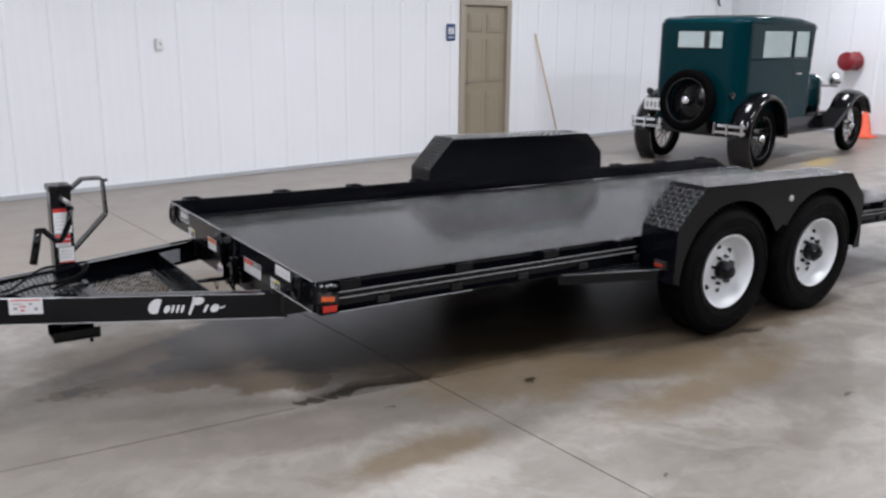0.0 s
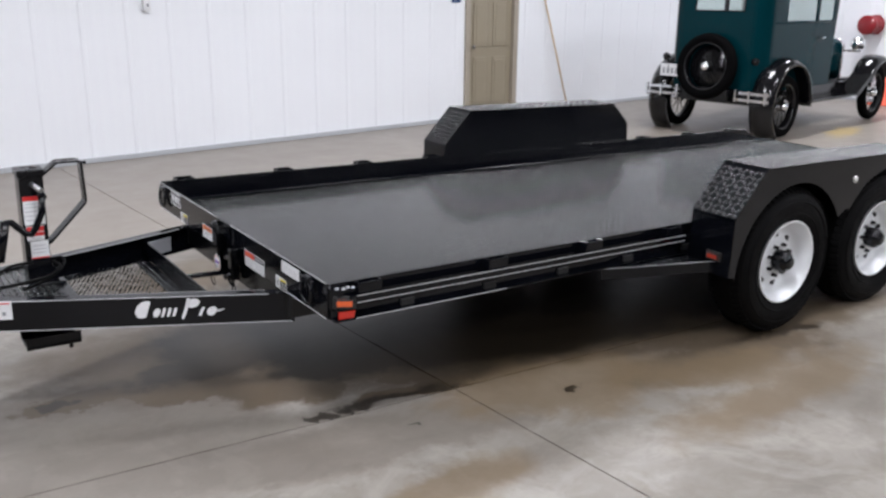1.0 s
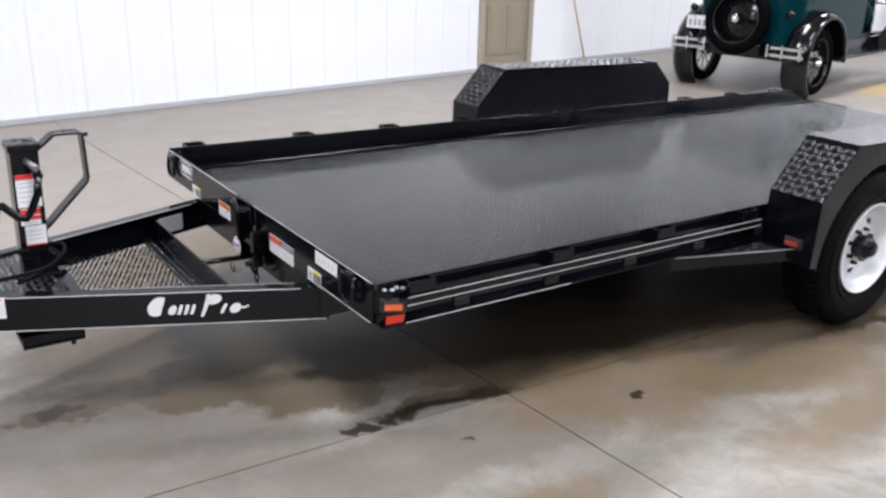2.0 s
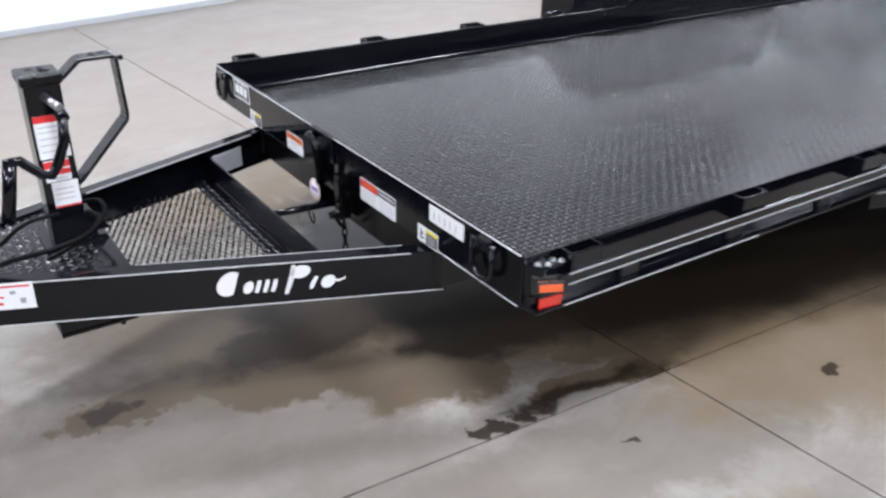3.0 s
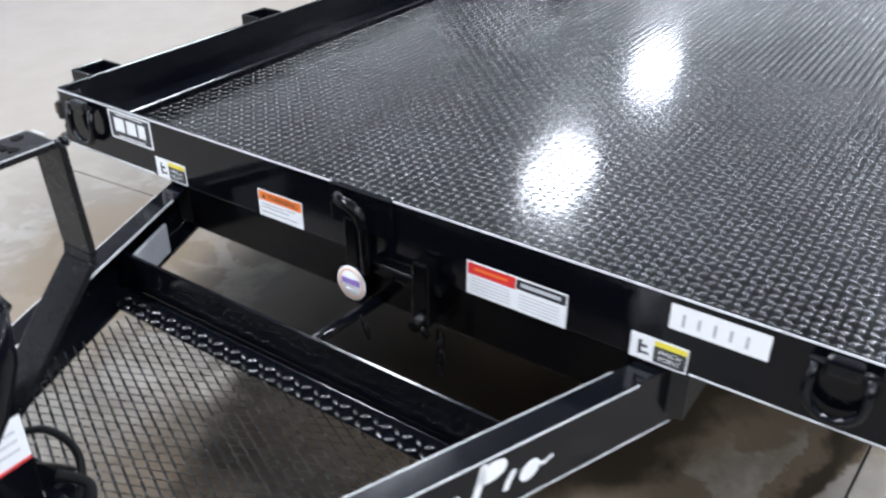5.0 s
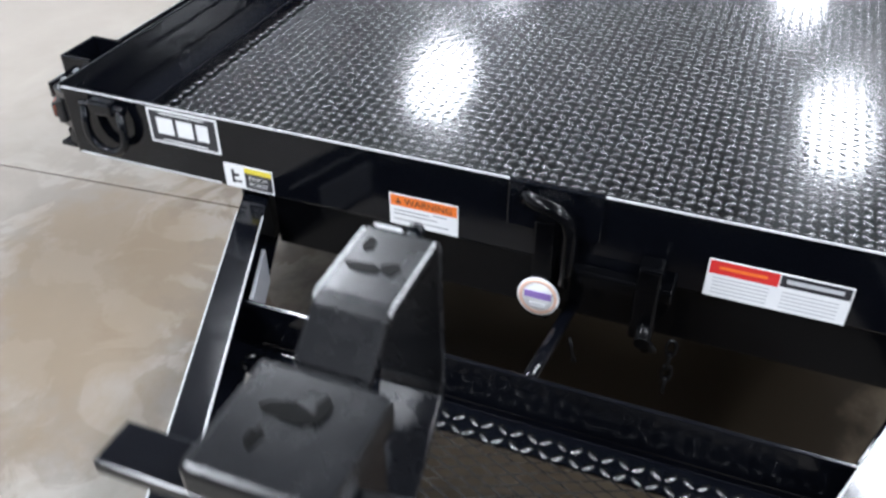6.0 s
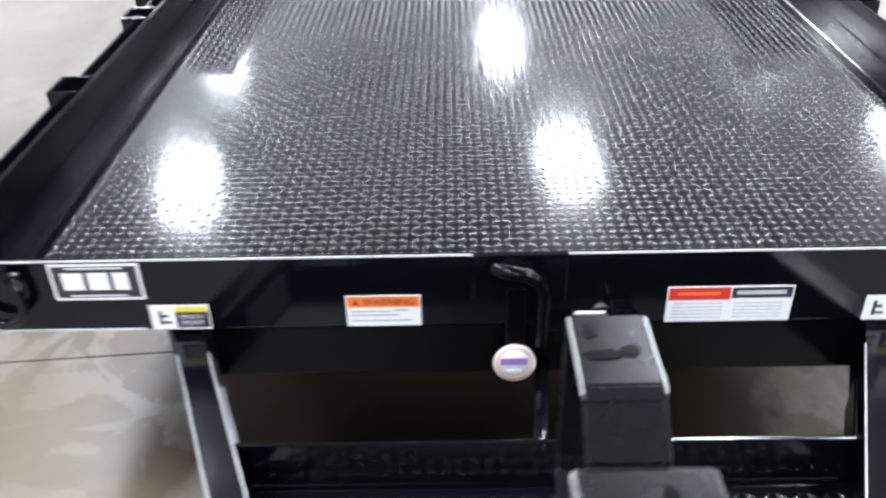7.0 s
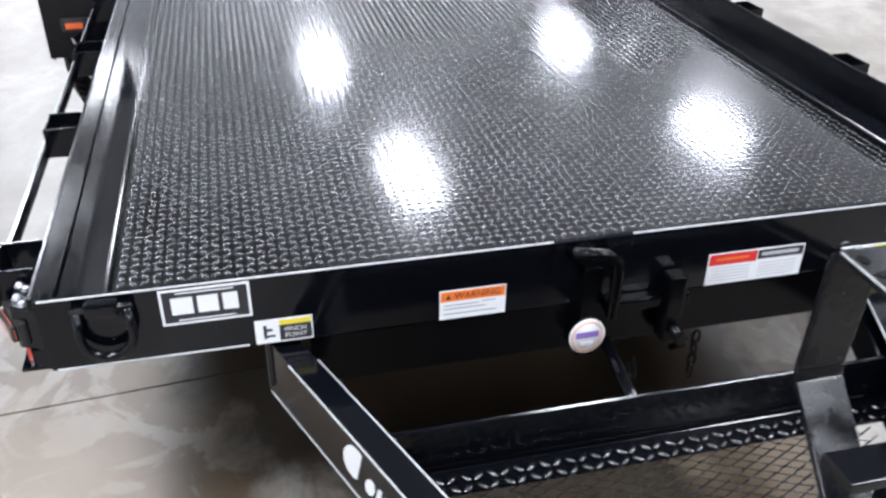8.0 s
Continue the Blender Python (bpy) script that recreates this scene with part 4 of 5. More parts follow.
    part("tongue_label", bm, [M_WHITE, M_RED, M_GREY], T, "white label with red and grey print", m)
    # cross member behind the mesh
    bm = bmesh.new()
    xc = -0.255
    yy = tongue_y(xc) - 0.012
    prism(bm, [(xc, 0.473), (xc + 0.008, 0.473), (xc + 0.008, 0.366), (xc - 0.012, 0.366), (xc - 0.012, 0.374), (xc, 0.374)], 1, YC - yy, YC + yy)
    part("crossmember", bm, M_BLACK, T, bevel=0.002)
    for s in (-1, 1):
        bm = bmesh.new()
        x = -0.14
        y = tongue_y(x)
        box(bm, -0.07, 0.07, -0.004, 0.004, -0.042, 0.034, 0, 0.003, m=Matrix.Translation((x - 0.03, s * (y - 0.075) + YC, 0.428)) @ Matrix.Rotation(s * math.atan(SLOPE), 4, "Z"))
        # the far gusset is grey, its reflection put into the colour
        part("gusset", bm, M_GREY if s > 0 else M_BLACK, T)
    # expanded metal between the beams: slanted strands that meet in flat knots
    bm = bmesh.new()
    zm = 0.374
    px, py = 0.021, 0.046

    def ins(x, y):
        return -0.745 < x < -0.3 and abs(y) < tongue_y(x) - 0.02

    for i in range(43):
        for j in range(-17, 18):
            if (i + j) % 2:
                continue
            x, y = -0.745 + i * px / 2, j * py / 2
            for sy in (-1, 1):
                a, c = (x, y), (x + px / 2, y + sy * py / 2)
                if ins(*a) and ins(*c):
                    d = Vector((c[0] - a[0], c[1] - a[1])).normalized()
                    n = Vector((-d.y, d.x)) * 0.0025 * sy
                    v = [bm.verts.new((p[0] + k * n.x, YC + p[1] + k * n.y, zm + 0.0022 * k)) for p in (a, c) for k in (-1, 1)]
                    w = [bm.verts.new((q.co.x, q.co.y, q.co.z + 0.0022)) for q in v]
                    for q in ((w[0], w[1], w[3], w[2]), (v[0], v[2], v[3], v[1]), (v[0], w[0], w[2], v[2]), (v[1], v[3], w[3], w[1])):
                        bm.faces.new(q)
    tagged(part("mesh_floor", bm, M_MESH, T, "black expanded metal mesh"), kind="stuff")
    y = tongue_y(-0.75) - 0.02
    bx("mesh_bar", (-0.77, -0.73, YC - y, YC + y, 0.395, 0.485), M_BLACK, T, bevel=0.003)
    # tread strip between the cross member and the mesh
    bm = bmesh.new()
    ya, yb = tongue_y(-0.315) - 0.02, tongue_y(-0.268) - 0.02
    prism(bm, [(-0.315, YC + ya), (-0.268, YC + yb), (-0.268, YC - yb), (-0.315, YC - ya)], 2, 0.374, 0.381)
    strip = part("tread_strip", bm, M_BLACK, T)
    lug_part("tread_relief", lug_grid(-0.307, -0.272, YC - 0.48, YC + 0.48, 0.0235, lambda x, y: abs(y - YC) < tongue_y(x) - 0.035), M_LUG, strip, Matrix.Translation((0, 0, 0.381)), "raised tread lugs", size=(0.0122, 0.0058, 0.003))
    # draw bar from the cross member to the bed, with its spring clip
    bm = bmesh.new()
    tube(bm, [(-0.247, 0.04, 0.41), (0.004, 0.015, 0.41)], 0.012, 12)
    bar = part("latch_bar", bm, M_BLACK, T)
    bm = bmesh.new()
    tube(bm, [(-0.1, -0.005, 0.43), (-0.1, -0.012, 0.4), (-0.094, -0.018, 0.375), (-0.086, -0.014, 0.365), (-0.08, -0.008, 0.378), (-0.084, -0.006, 0.402)], 0.0028, 6)
    part("spring_clip", bm, M_DULL, bar)
    # nose plate round the jack
    bm = bmesh.new()
    pts = [(-0.77, tongue_y(-0.77) - 0.012), (-1.33, tongue_y(-1.33) - 0.012)]
    pts += [(x, -v) for x, v in reversed(pts)]
    prism(bm, [(x, v + YC) for x, v in pts], 2, 0.481, 0.489)
    nose = part("nose_plate", bm, M_BLACK, T)
    lug_part("tread_relief", lug_grid(-1.31, -0.79, YC - 0.3, YC + 0.3, 0.0245, lambda x, y: abs(y - YC) < tongue_y(x) - 0.025 and abs(x + 0.83) + abs(y - YC) > 0.06), M_LUG, nose,
             Matrix.Translation((0, 0, 0.489)), "raised tread lugs", size=(0.0125, 0.0055, 0.0026))
    bm = bmesh.new()
    box(bm, -1.62, -1.3, YC - 0.05, YC + 0.05, 0.4, 0.49, bevel=0.01)
    part("coupler_bar", bm, M_BLACK, T)
    # tilt latch below the front panel
    lat = bx("latch_beam", (0.004, 0.04, -0.6, 0.6, 0.392, BOT - 0.001), M_DULL, T, bevel=0.003)
    bm = bmesh.new()
    tube(bm, [(-0.006, 0.105, 0.628), (-0.03, 0.1, 0.636), (-0.044, 0.08, 0.64), (-0.047, 0.05, 0.636), (-0.046, 0.03, 0.622), (-0.044, 0.022, 0.595), (-0.042, 0.022, 0.54), (-0.04, 0.023, 0.49)], 0.0125, 12)
    part("latch_handle", bm, M_DULL, lat)
    bm = bmesh.new()
    box(bm, -0.03, 0.0, -0.15, 0.03, 0.485, 0.512, bevel=0.005)
    box(bm, -0.045, -0.004, -0.13, -0.09, 0.41, 0.56, bevel=0.006)
    tube(bm, [(-0.075, -0.118, 0.432), (-0.004, -0.112, 0.44)], 0.013, 12)
    tube(bm, [(-0.06, -0.118, 0.43), (-0.052, -0.136, 0.405), (-0.035, -0.12, 0.385)], 0.007, 8)
    part("latch_hook", bm, M_DULL, lat)
    bm = bmesh.new()
    for k in range(4):
        cz = 0.415 - 0.028 * k
        ring = [(-0.05 + (0.008 * math.cos(a) if k % 2 else 0), -0.165 + (0 if k % 2 else 0.008 * math.cos(a)), cz + 0.018 * math.sin(a)) for a in np.linspace(0, 2 * math.pi, 12, endpoint=False)]
        tube(bm, ring, 0.0032, 6, closed=True)
    part("latch_chain", bm, M_DULL, lat)
    bm = bmesh.new()
    e = Matrix.Translation((-0.037, 0.068, 0.447)) @ Matrix.Diagonal((1, 1.0, 1.1, 1))
    lathe(bm, [(0.0, 0.0), (0.037, 0.0), (0.037, -0.002), (0.0, -0.002)], 28, 0, m=e @ Matrix.Rotation(radians(-90), 4, "Z"))
    lathe(bm, [(0.028, -0.002), (0.034, -0.002), (0.034, -0.0028), (0.028, -0.0028)], 28, 1, m=e @ Matrix.Rotation(radians(-90), 4, "Z"))
    box(bm, -0.0405, -0.039, 0.045, 0.092, 0.444, 0.458, 2)
    box(bm, -0.0404, -0.039, 0.055, 0.082, 0.425, 0.433, 3)
    part("oval_sticker", bm, [M_WHITE, M_PEACH, M_PURPLE, M_PALE], lat, "white oval sticker with violet and peach print")
    bx("lever", (-0.034, 0.003, 0.05, 0.085, 0.395, 0.6), M_DULL, lat, bevel=0.004)


tongue()


# ---- jack ----
def jack():
    J = new("jack")
    J.parent = trailer
    J.matrix_basis = Matrix.Translation((-0.833, 0.0385, -0.005))
    a = 0.047
    bm = bmesh.new()
    box(bm, -a, a, -a, a, 0.36, 0.968, bevel=0.006)
    post = part("jack_post", bm, M_BLACK, J)
    bm = bmesh.new()
    box(bm, -a - 0.006, a + 0.006, -a - 0.006, a + 0.006, 0.955, 0.985, bevel=0.006)
    part("jack_cap", bm, M_SATIN, J)
    bm = bmesh.new()
    box(bm, -0.04, 0.04, -0.04, 0.04, 0.23, 0.37)
    part("drop_leg", bm, M_BLACK, J, bevel=0.003)
    bm = bmesh.new()
    box(bm, -0.085, 0.135, -0.075, 0.075, 0.215, 0.23, bevel=0.004)
    for y in (-0.075, 0.068):
        box(bm, -0.085, 0.135, y, y + 0.007, 0.23, 0.27, bevel=0.002)
    part("jack_foot", bm, M_BLACK, J)
    bm = bmesh.new()
    tube(bm, [(0.1, -0.02, 0.28), (0.1, -0.02, 0.18)], 0.009)
    part("leg_pin", bm, M_BLACK, J)
    # stickers on the post
    def tag(x0, x1, z0, z1, red, rows, label):
        bm = bmesh.new()
        h = z1 - z0
        fields = [(x0, x1, z0 + r0 * h, z0 + r1 * h, 1) for r0, r1 in red] + [(x0 + 0.007, x1 - 0.012, z0 + q * h, z0 + q * h + 0.004, 2) for q in rows]
        sheet(bm, x0, x1, z0, z1, fields, 0, lambda p, q, d: (p, -a - 0.0004 - d, q), 0.001)
        part("jack_sticker", bm, [M_WHITE, M_RED, M_PALE], post, label)
    tag(-0.04, 0.04, 0.755, 0.875, [(0.84, 1.0)], [0.15, 0.3, 0.45, 0.6, 0.72], "white sticker with a red header")
    tag(-0.036, 0.03, 0.688, 0.75, [(0.3, 0.55), (0.62, 0.95)], [0.1], "red and white warning sticker")
    tag(-0.026, 0.043, 0.61, 0.685, [(0.0, 0.07)], [0.3, 0.5, 0.7], "white printed sticker")
    # crank on the near side
    bm = bmesh.new()
    tube(bm, [(0.0, -a, 0.925), (0.02, -a - 0.075, 0.912)], 0.011, 12)
    part("crank_shaft", bm, M_STEEL, J, "bright steel crank shaft")
    bm = bmesh.new()
    tube(bm, [(0.02, -a - 0.05, 0.9), (0.025, -a - 0.075, 0.88)], 0.017, 12)
    tube(bm, [(0.025, -a - 0.07, 0.895), (0.015, -a - 0.075, 0.82), (-0.012, -a - 0.075, 0.76), (-0.03, -a - 0.075, 0.735), (-0.055, -a - 0.08, 0.745), (-0.105, -a - 0.1, 0.8), (-0.128, -a - 0.11, 0.8)], 0.0135, 12)
    tube(bm, [(-0.126, -a - 0.11, 0.81), (-0.142, -a - 0.12, 0.735), (-0.162, -a - 0.125, 0.65)], 0.0175, 14)
    part("crank_handle", bm, M_BLACK, J)
    # bent flat bar that carries the chains
    bm = bmesh.new()
    strap(bm, [(a - 0.002, 0.951), (0.068, 0.968), (0.102, 0.997), (0.112, 1.0015), (0.196, 1.0015), (0.2035, 0.995), (0.211, 0.835), (0.207, 0.818), (0.062, 0.668), (a - 0.002, 0.656)], -0.026, 0.0365, 0.0095)
    part("chain_holder", bm, M_SATIN, J, "bent flat-bar chain holder", bevel=0.002)
    bm = bmesh.new()
    tube(bm, [(0.2, 0.004, 0.991), (0.222, 0.004, 0.989)], 0.006, 10)
    tube(bm, [(0.22, 0.004, 0.9892), (0.227, 0.004, 0.9888)], 0.0078, 10)
    part("holder_pin", bm, M_BLACK, J)
    bm = bmesh.new()
    box(bm, -0.03, 0.012, 0.045, 0.155, 0.905, 0.918, bevel=0.002)
    part("top_plate", bm, M_BLACK, J)
    # grease marks on the cap and on the flat bar
    def smudge(cx, cy, z, rx, ry, seed):
        rnd = random.Random(seed)
        bm = bmesh.new()
        prism(bm, [(cx + rx * (0.7 + 0.5 * rnd.random()) * math.cos(q), cy + ry * (0.7 + 0.5 * rnd.random()) * math.sin(q)) for q in np.linspace(0, 2 * math.pi, 14, endpoint=False)], 2, z, z + 0.0008)
        part("grease_mark", bm, M_GREASE, J, "dark grease mark")
    for k, row in enumerate(((0.012, 0.008, 0.9852, 0.008, 0.022), (0.02, -0.014, 0.9862, 0.014, 0.006), (-0.016, 0.018, 0.9852, 0.009, 0.006), (0.146, 0.014, 1.0064, 0.006, 0.016), (0.15, -0.006, 1.0064, 0.008, 0.008), (0.174, 0.022, 1.0064, 0.009, 0.006))):
        smudge(*row, k)
    # paint worn off the edges of the flat bar
    for y in (-0.0265, 0.0355):
        bm = bmesh.new()
        strap(bm, [(0.104, 1.0036), (0.112, 1.0064), (0.193, 1.0064)], y, y + 0.0015, 0.0012)
        part("worn_edge", bm, M_EDGE, J, "paint worn to bare metal")
    bm = bmesh.new()
    strap(bm, [(0.198, 1.0064), (0.2015, 1.006)], 0.006, 0.03, 0.0012)
    part("worn_edge", bm, M_EDGE, J, "paint worn to bare metal")
    # gusset plates and a collar at the base
    bm = bmesh.new()
    box(bm, -0.075, 0.075, -0.075, 0.075, 0.49, 0.505, bevel=0.004)
    prism(bm, [(0.05, 0.5), (0.05, 0.57), (0.12, 0.5)], 1, -0.005, 0.005)
    part("jack_collar", bm, M_BLACK, J)


jack()


def cables():
    for k, pts in enumerate(([(-0.79, -0.06, 0.6), (-0.77, -0.1, 0.585), (-0.82, -0.13, 0.56), (-0.92, -0.15, 0.55), (-1.02, -0.12, 0.53), (-1.12, -0.1, 0.5), (-1.25, -0.06, 0.5)],
                             [(-0.86, -0.04, 0.6), (-0.95, -0.06, 0.6), (-1.03, -0.08, 0.56), (-1.1, -0.08, 0.52), (-1.2, -0.04, 0.5)],
                             [(-0.77, 0.11, 0.56), (-0.735, 0.05, 0.58), (-0.74, -0.03, 0.575), (-0.8, -0.09, 0.545), (-0.92, -0.12, 0.51)])):
        cu = [Vector(p) for p in pts]
        fine = []
        for i in range(len(cu) - 1):
            p0, p1, p2, p3 = cu[max(i - 1, 0)], cu[i], cu[i + 1], cu[min(i + 2, len(cu) - 1)]
            for q in np.linspace(0, 1, 6, endpoint=False):
                fine.append(0.5 * (2 * p1 + (p2 - p0) * q + (2 * p0 - 5 * p1 + 4 * p2 - p3) * q * q + (3 * p1 - p0 - 3 * p2 + p3) * q ** 3))
        bm = bmesh.new()
        tube(bm, fine + [cu[-1]], 0.006 if k else 0.0075, 8)
        part("cable", bm, M_RUBBER, trailer, "black rubber-sheathed cable")


cables()


# ---- old sedan ----
def shell(bm, sections, seg_close=True, mat=0):
    """Skin through cross sections of equal length, ends closed."""
    rings = [[bm.verts.new(p) for p in s] for s in sections]
    k = len(rings[0])
    for A, B in zip(rings, rings[1:]):
        for j in range(k if seg_close else k - 1):
            f = bm.faces.new((A[j], A[(j + 1) % k], B[(j + 1) % k], B[j]))
            f.smooth, f.material_index = True, mat
    bm.faces.new(rings[0][::-1]).material_index = mat
    bm.faces.new(rings[-1]).material_index = mat


def round_rect(w, z0, z1, r, n=4):
    out = []
    for cx, cz, a in ((w - r, z1 - r, 0), (-w + r, z1 - r, 90), (-w + r, z0 + r, 180), (w - r, z0 + r, 270)):
        out += [(cx + r * math.cos(radians(a + 90 * i / n)), cz + r * math.sin(radians(a + 90 * i / n))) for i in range(n + 1)]
    return out


def car_wheel(parent, m, s, name="wheel"):
    w = new(name)
    w.parent = parent
    w.matrix_basis = m
    bm = bmesh.new()
    lathe(bm, [(0.272, 0.05), (0.3, 0.058), (0.335, 0.058), (0.362, 0.045), (0.373, 0.02), (0.374, 0.0), (0.373, -0.02), (0.362, -0.045), (0.335, -0.058), (0.3, -0.058), (0.272, -0.05)], 40)
    part("tyre", bm, M_CARTYRE, w, "narrow black rubber tyre")
    bm = bmesh.new()
    lathe(bm, [(0.255, 0.04), (0.276, 0.05), (0.276, -0.05), (0.255, -0.04), (0.25, 0.0), (0.255, 0.04)], 40)
    rim = part("rim", bm, M_CARBLACK, w)
    for i in range(20):
        q = 2 * math.pi * i / 20
        bm = bmesh.new()
        h = 0.03 if i % 2 else -0.02
        tube(bm, [(0.05 * math.cos(q + 0.25), h * s, 0.05 * math.sin(q + 0.25)), (0.255 * math.cos(q), 0.0, 0.255 * math.sin(q))], 0.004, 5)
        part("spoke", bm, M_CARBLACK, rim)
    bm = bmesh.new()
    lathe(bm, [(0.0, -0.045 * s), (0.06, -0.04 * s), (0.06, 0.03 * s), (0.045, 0.05 * s), (0.04, 0.07 * s), (0.0, 0.078 * s)], 24)
    part("hub_cap", bm, M_CHROME, w, "polished metal hub cap")
    return w


def car():
    C = thing("vintage_sedan", Matrix.Translation((8.27, 3.58, 0)) @ Matrix.Rotation(radians(8.5), 4, "Z") @ Matrix.Scale(1.04, 4),
              "dark teal vintage two-door sedan with black fenders parked on concrete", "car")
    R = 0.374
    W, zl, belt, top = 0.645, 0.56, 1.375, 1.845
    # cabin: rear panel, sides and pillars with real openings
    bm = bmesh.new()
    xr, xf = -0.44, 1.36
    r = 0.19
    def col(x, y, z0, z1, sx, sy):
        """A rounded upright corner."""
        pts = [(x + sx * (r - r * math.cos(a)), y - sy * (r - r * math.sin(a))) for a in np.linspace(0, math.pi / 2, 7)]
        inn = [(p[0] + 0.02 * sx, p[1] - 0.02 * sy) for p in pts]
        prism(bm, pts + inn[::-1], 2, z0, z1)
    for sy in (-1, 1):
        col(xr, sy * W, zl, top - 0.05, 1, sy)
        ya, yb = sorted((sy * (W - 0.025), sy * W))
        box(bm, xr + r, xf, ya, yb, zl, belt)                     # below the windows
        box(bm, xr + r, xf, ya, yb, 1.7, top - 0.05)              # above them
        for x0, x1 in ((xr + r, 0.04), (0.82, 0.88), (1.3, xf)):
            box(bm, x0, x1, ya, yb, belt, 1.7)
    box(bm, xr, xr + 0.025, -W + r, W - r, zl, 1.48)
    box(bm, xr, xr + 0.025, -W + r, W - r, 1.7, top - 0.05)
    for ya, yb in ((-W + r, -0.35), (0.31, W - r)):
        box(bm, xr, xr + 0.025, ya, yb, 1.48, 1.7)
    body = part("body", bm, M_GREEN, C, "dark teal painted steel body")
    # bead line under the windows
    for sy in (-1, 1):
        bm = bmesh.new()
        tube(bm, [(xr + r, sy * (W + 0.004), belt - 0.02), (xf, sy * (W + 0.004), belt - 0.02)], 0.009, 6)
        part("belt_moulding", bm, M_GREEN, body)
        door = bmesh.new()
        for x in (0.85, 1.33):
            box(door, x, x + 0.006, *sorted((sy * (W - 0.001), sy * (W + 0.002))), zl + 0.04, 1.76)
        part("door_gap", door, M_CARBLACK, body)
        bm = bmesh.new()
        tube(bm, [(0.92, sy * (W + 0.035), 1.16), (1.02, sy * (W + 0.035), 1.16)], 0.01, 8)
        tube(bm, [(0.92, sy * W, 1.16), (0.92, sy * (W + 0.035), 1.16)], 0.008, 8)
        part("door_handle", bm, M_CHROME, body)
        for x0, x1 in ((0.04, 0.82), (0.88, 1.3)):
            bx("side_window", (x0, x1, *sorted((sy * (W - 0.014), sy * (W - 0.011))), belt, 1.7), M_GLASS, body)
    bx("rear_window", (xr + 0.01, xr + 0.013, -0.35, 0.31, 1.48, 1.7), M_GLASS, body)
    bm = bmesh.new()
    for q in ((-0.35, 0.31, 1.48, 1.492), (-0.35, 0.31, 1.688, 1.7), (-0.35, -0.338, 1.492, 1.688), (0.298, 0.31, 1.492, 1.688), (-0.13, -0.085, 1.492, 1.688)):
        box(bm, xr - 0.004, xr + 0.01, *q)
    part("window_trim", bm, M_CARBLACK, body)
    # roof
    bm = bmesh.new()
    secs = []
    for x, w, z in ((xr + 0.006, W - 0.19, top - 0.04), (xr + 0.05, W - 0.1, top - 0.012), (xr + 0.12, W - 0.03, top + 0.008), (xr + 0.22, W + 0.004, top + 0.024), (0.2, W + 0.008, top + 0.045), (1.0, W + 0.006, top + 0.03), (1.42, W - 0.01, top - 0.03), (1.52, W - 0.03, top - 0.075)):
        secs.append([(x, p, q) for p, q in round_rect(w, top - 0.1 if x < 1.4 else top - 0.11, z, min(0.06, (z - top + 0.1) * 0.49))])
    shell(bm, secs)
    part("roof", bm, M_GREEN, C)
    bm = bmesh.new()
    secs = [[(x, p, q) for p, q in round_rect(w, top - 0.02, z, 0.012)] for x, w, z in ((-0.12, 0.46, top + 0.036), (0.2, 0.5, top + 0.056), (1.0, 0.48, top + 0.042))]
    shell(bm, secs)
    part("roof_insert", bm, M_ROOFCLOTH, C, "black fabric roof insert")
    # windscreen
    bm = bmesh.new()
    for q in ((-W + 0.02, -W + 0.06), (W - 0.06, W - 0.02)):
        prism(bm, [(1.36, 1.17), (1.42, 1.17), (1.46, 1.75), (1.4, 1.75)], 1, *q)
    prism(bm, [(1.35, 1.14), (1.43, 1.14), (1.43, 1.18), (1.35, 1.18)], 1, -W + 0.06, W - 0.06)
    ws = part("windscreen_frame", bm, M_GREEN, C)
    bm = bmesh.new()
    prism(bm, [(1.39, 1.18), (1.394, 1.18), (1.434, 1.74), (1.43, 1.74)], 1, -W + 0.06, W - 0.06)
    part("windscreen", bm, M_GLASS, ws)
    # cowl, bonnet and radiator
    bm = bmesh.new()
    secs = []
    for x, w, z in ((1.36, W, 1.14), (1.6, 0.55, 1.13), (1.8, 0.43, 1.115), (2.5, 0.27, 1.07)):
        secs.append([(x, p, q) for p, q in round_rect(w, 0.56, z, min(0.16, w * 0.6), 5)])
    shell(bm, secs)
    hood = part("bonnet", bm, M_GREEN, C)
    for sy in (-1, 1):
        for i in range(14):
            x = 1.9 + 0.035 * i
            w = 0.43 - (x - 1.8) / 0.7 * 0.16
            bx("louvre", (x, x + 0.012, *sorted((sy * (w - 0.004), sy * (w + 0.012))), 0.68, 0.9), M_GREEN, hood)
    bm = bmesh.new()
    secs = [[(x, p, q) for p, q in round_rect(w, 0.5, z, 0.12, 5)] for x, w, z in ((2.5, 0.29, 1.09), (2.52, 0.3, 1.1), (2.58, 0.3, 1.1), (2.6, 0.285, 1.085))]
    shell(bm, secs)
    part("radiator_shell", bm, M_CHROME, C, "polished radiator shell")
    for sy in (-1, 1):
        bm = bmesh.new()
        lathe(bm, [(0.0, 0.1), (0.05, 0.09), (0.085, 0.05), (0.1, 0.0), (0.108, -0.02), (0.1, -0.03), (0.0, -0.045)], 24, m=Matrix.Translation((2.68, sy * 0.42, 1.03)) @ Matrix.Rotation(radians(90), 4, "Z"))
        part("headlamp", bm, M_CHROME, C, "polished headlamp")
    bm = bmesh.new()
    tube(bm, [(2.66, -0.5, 0.93), (2.66, 0.5, 0.93)], 0.018, 10)
    part("lamp_bar", bm, M_CHROME, C)
    # frame, running boards, fenders
    bx("chassis", (-0.5, 2.6, -0.42, 0.42, 0.42, 0.57), M_CARBLACK, C, bevel=0.01)
    for x in (0.0, 2.66):
        bm = bmesh.new()
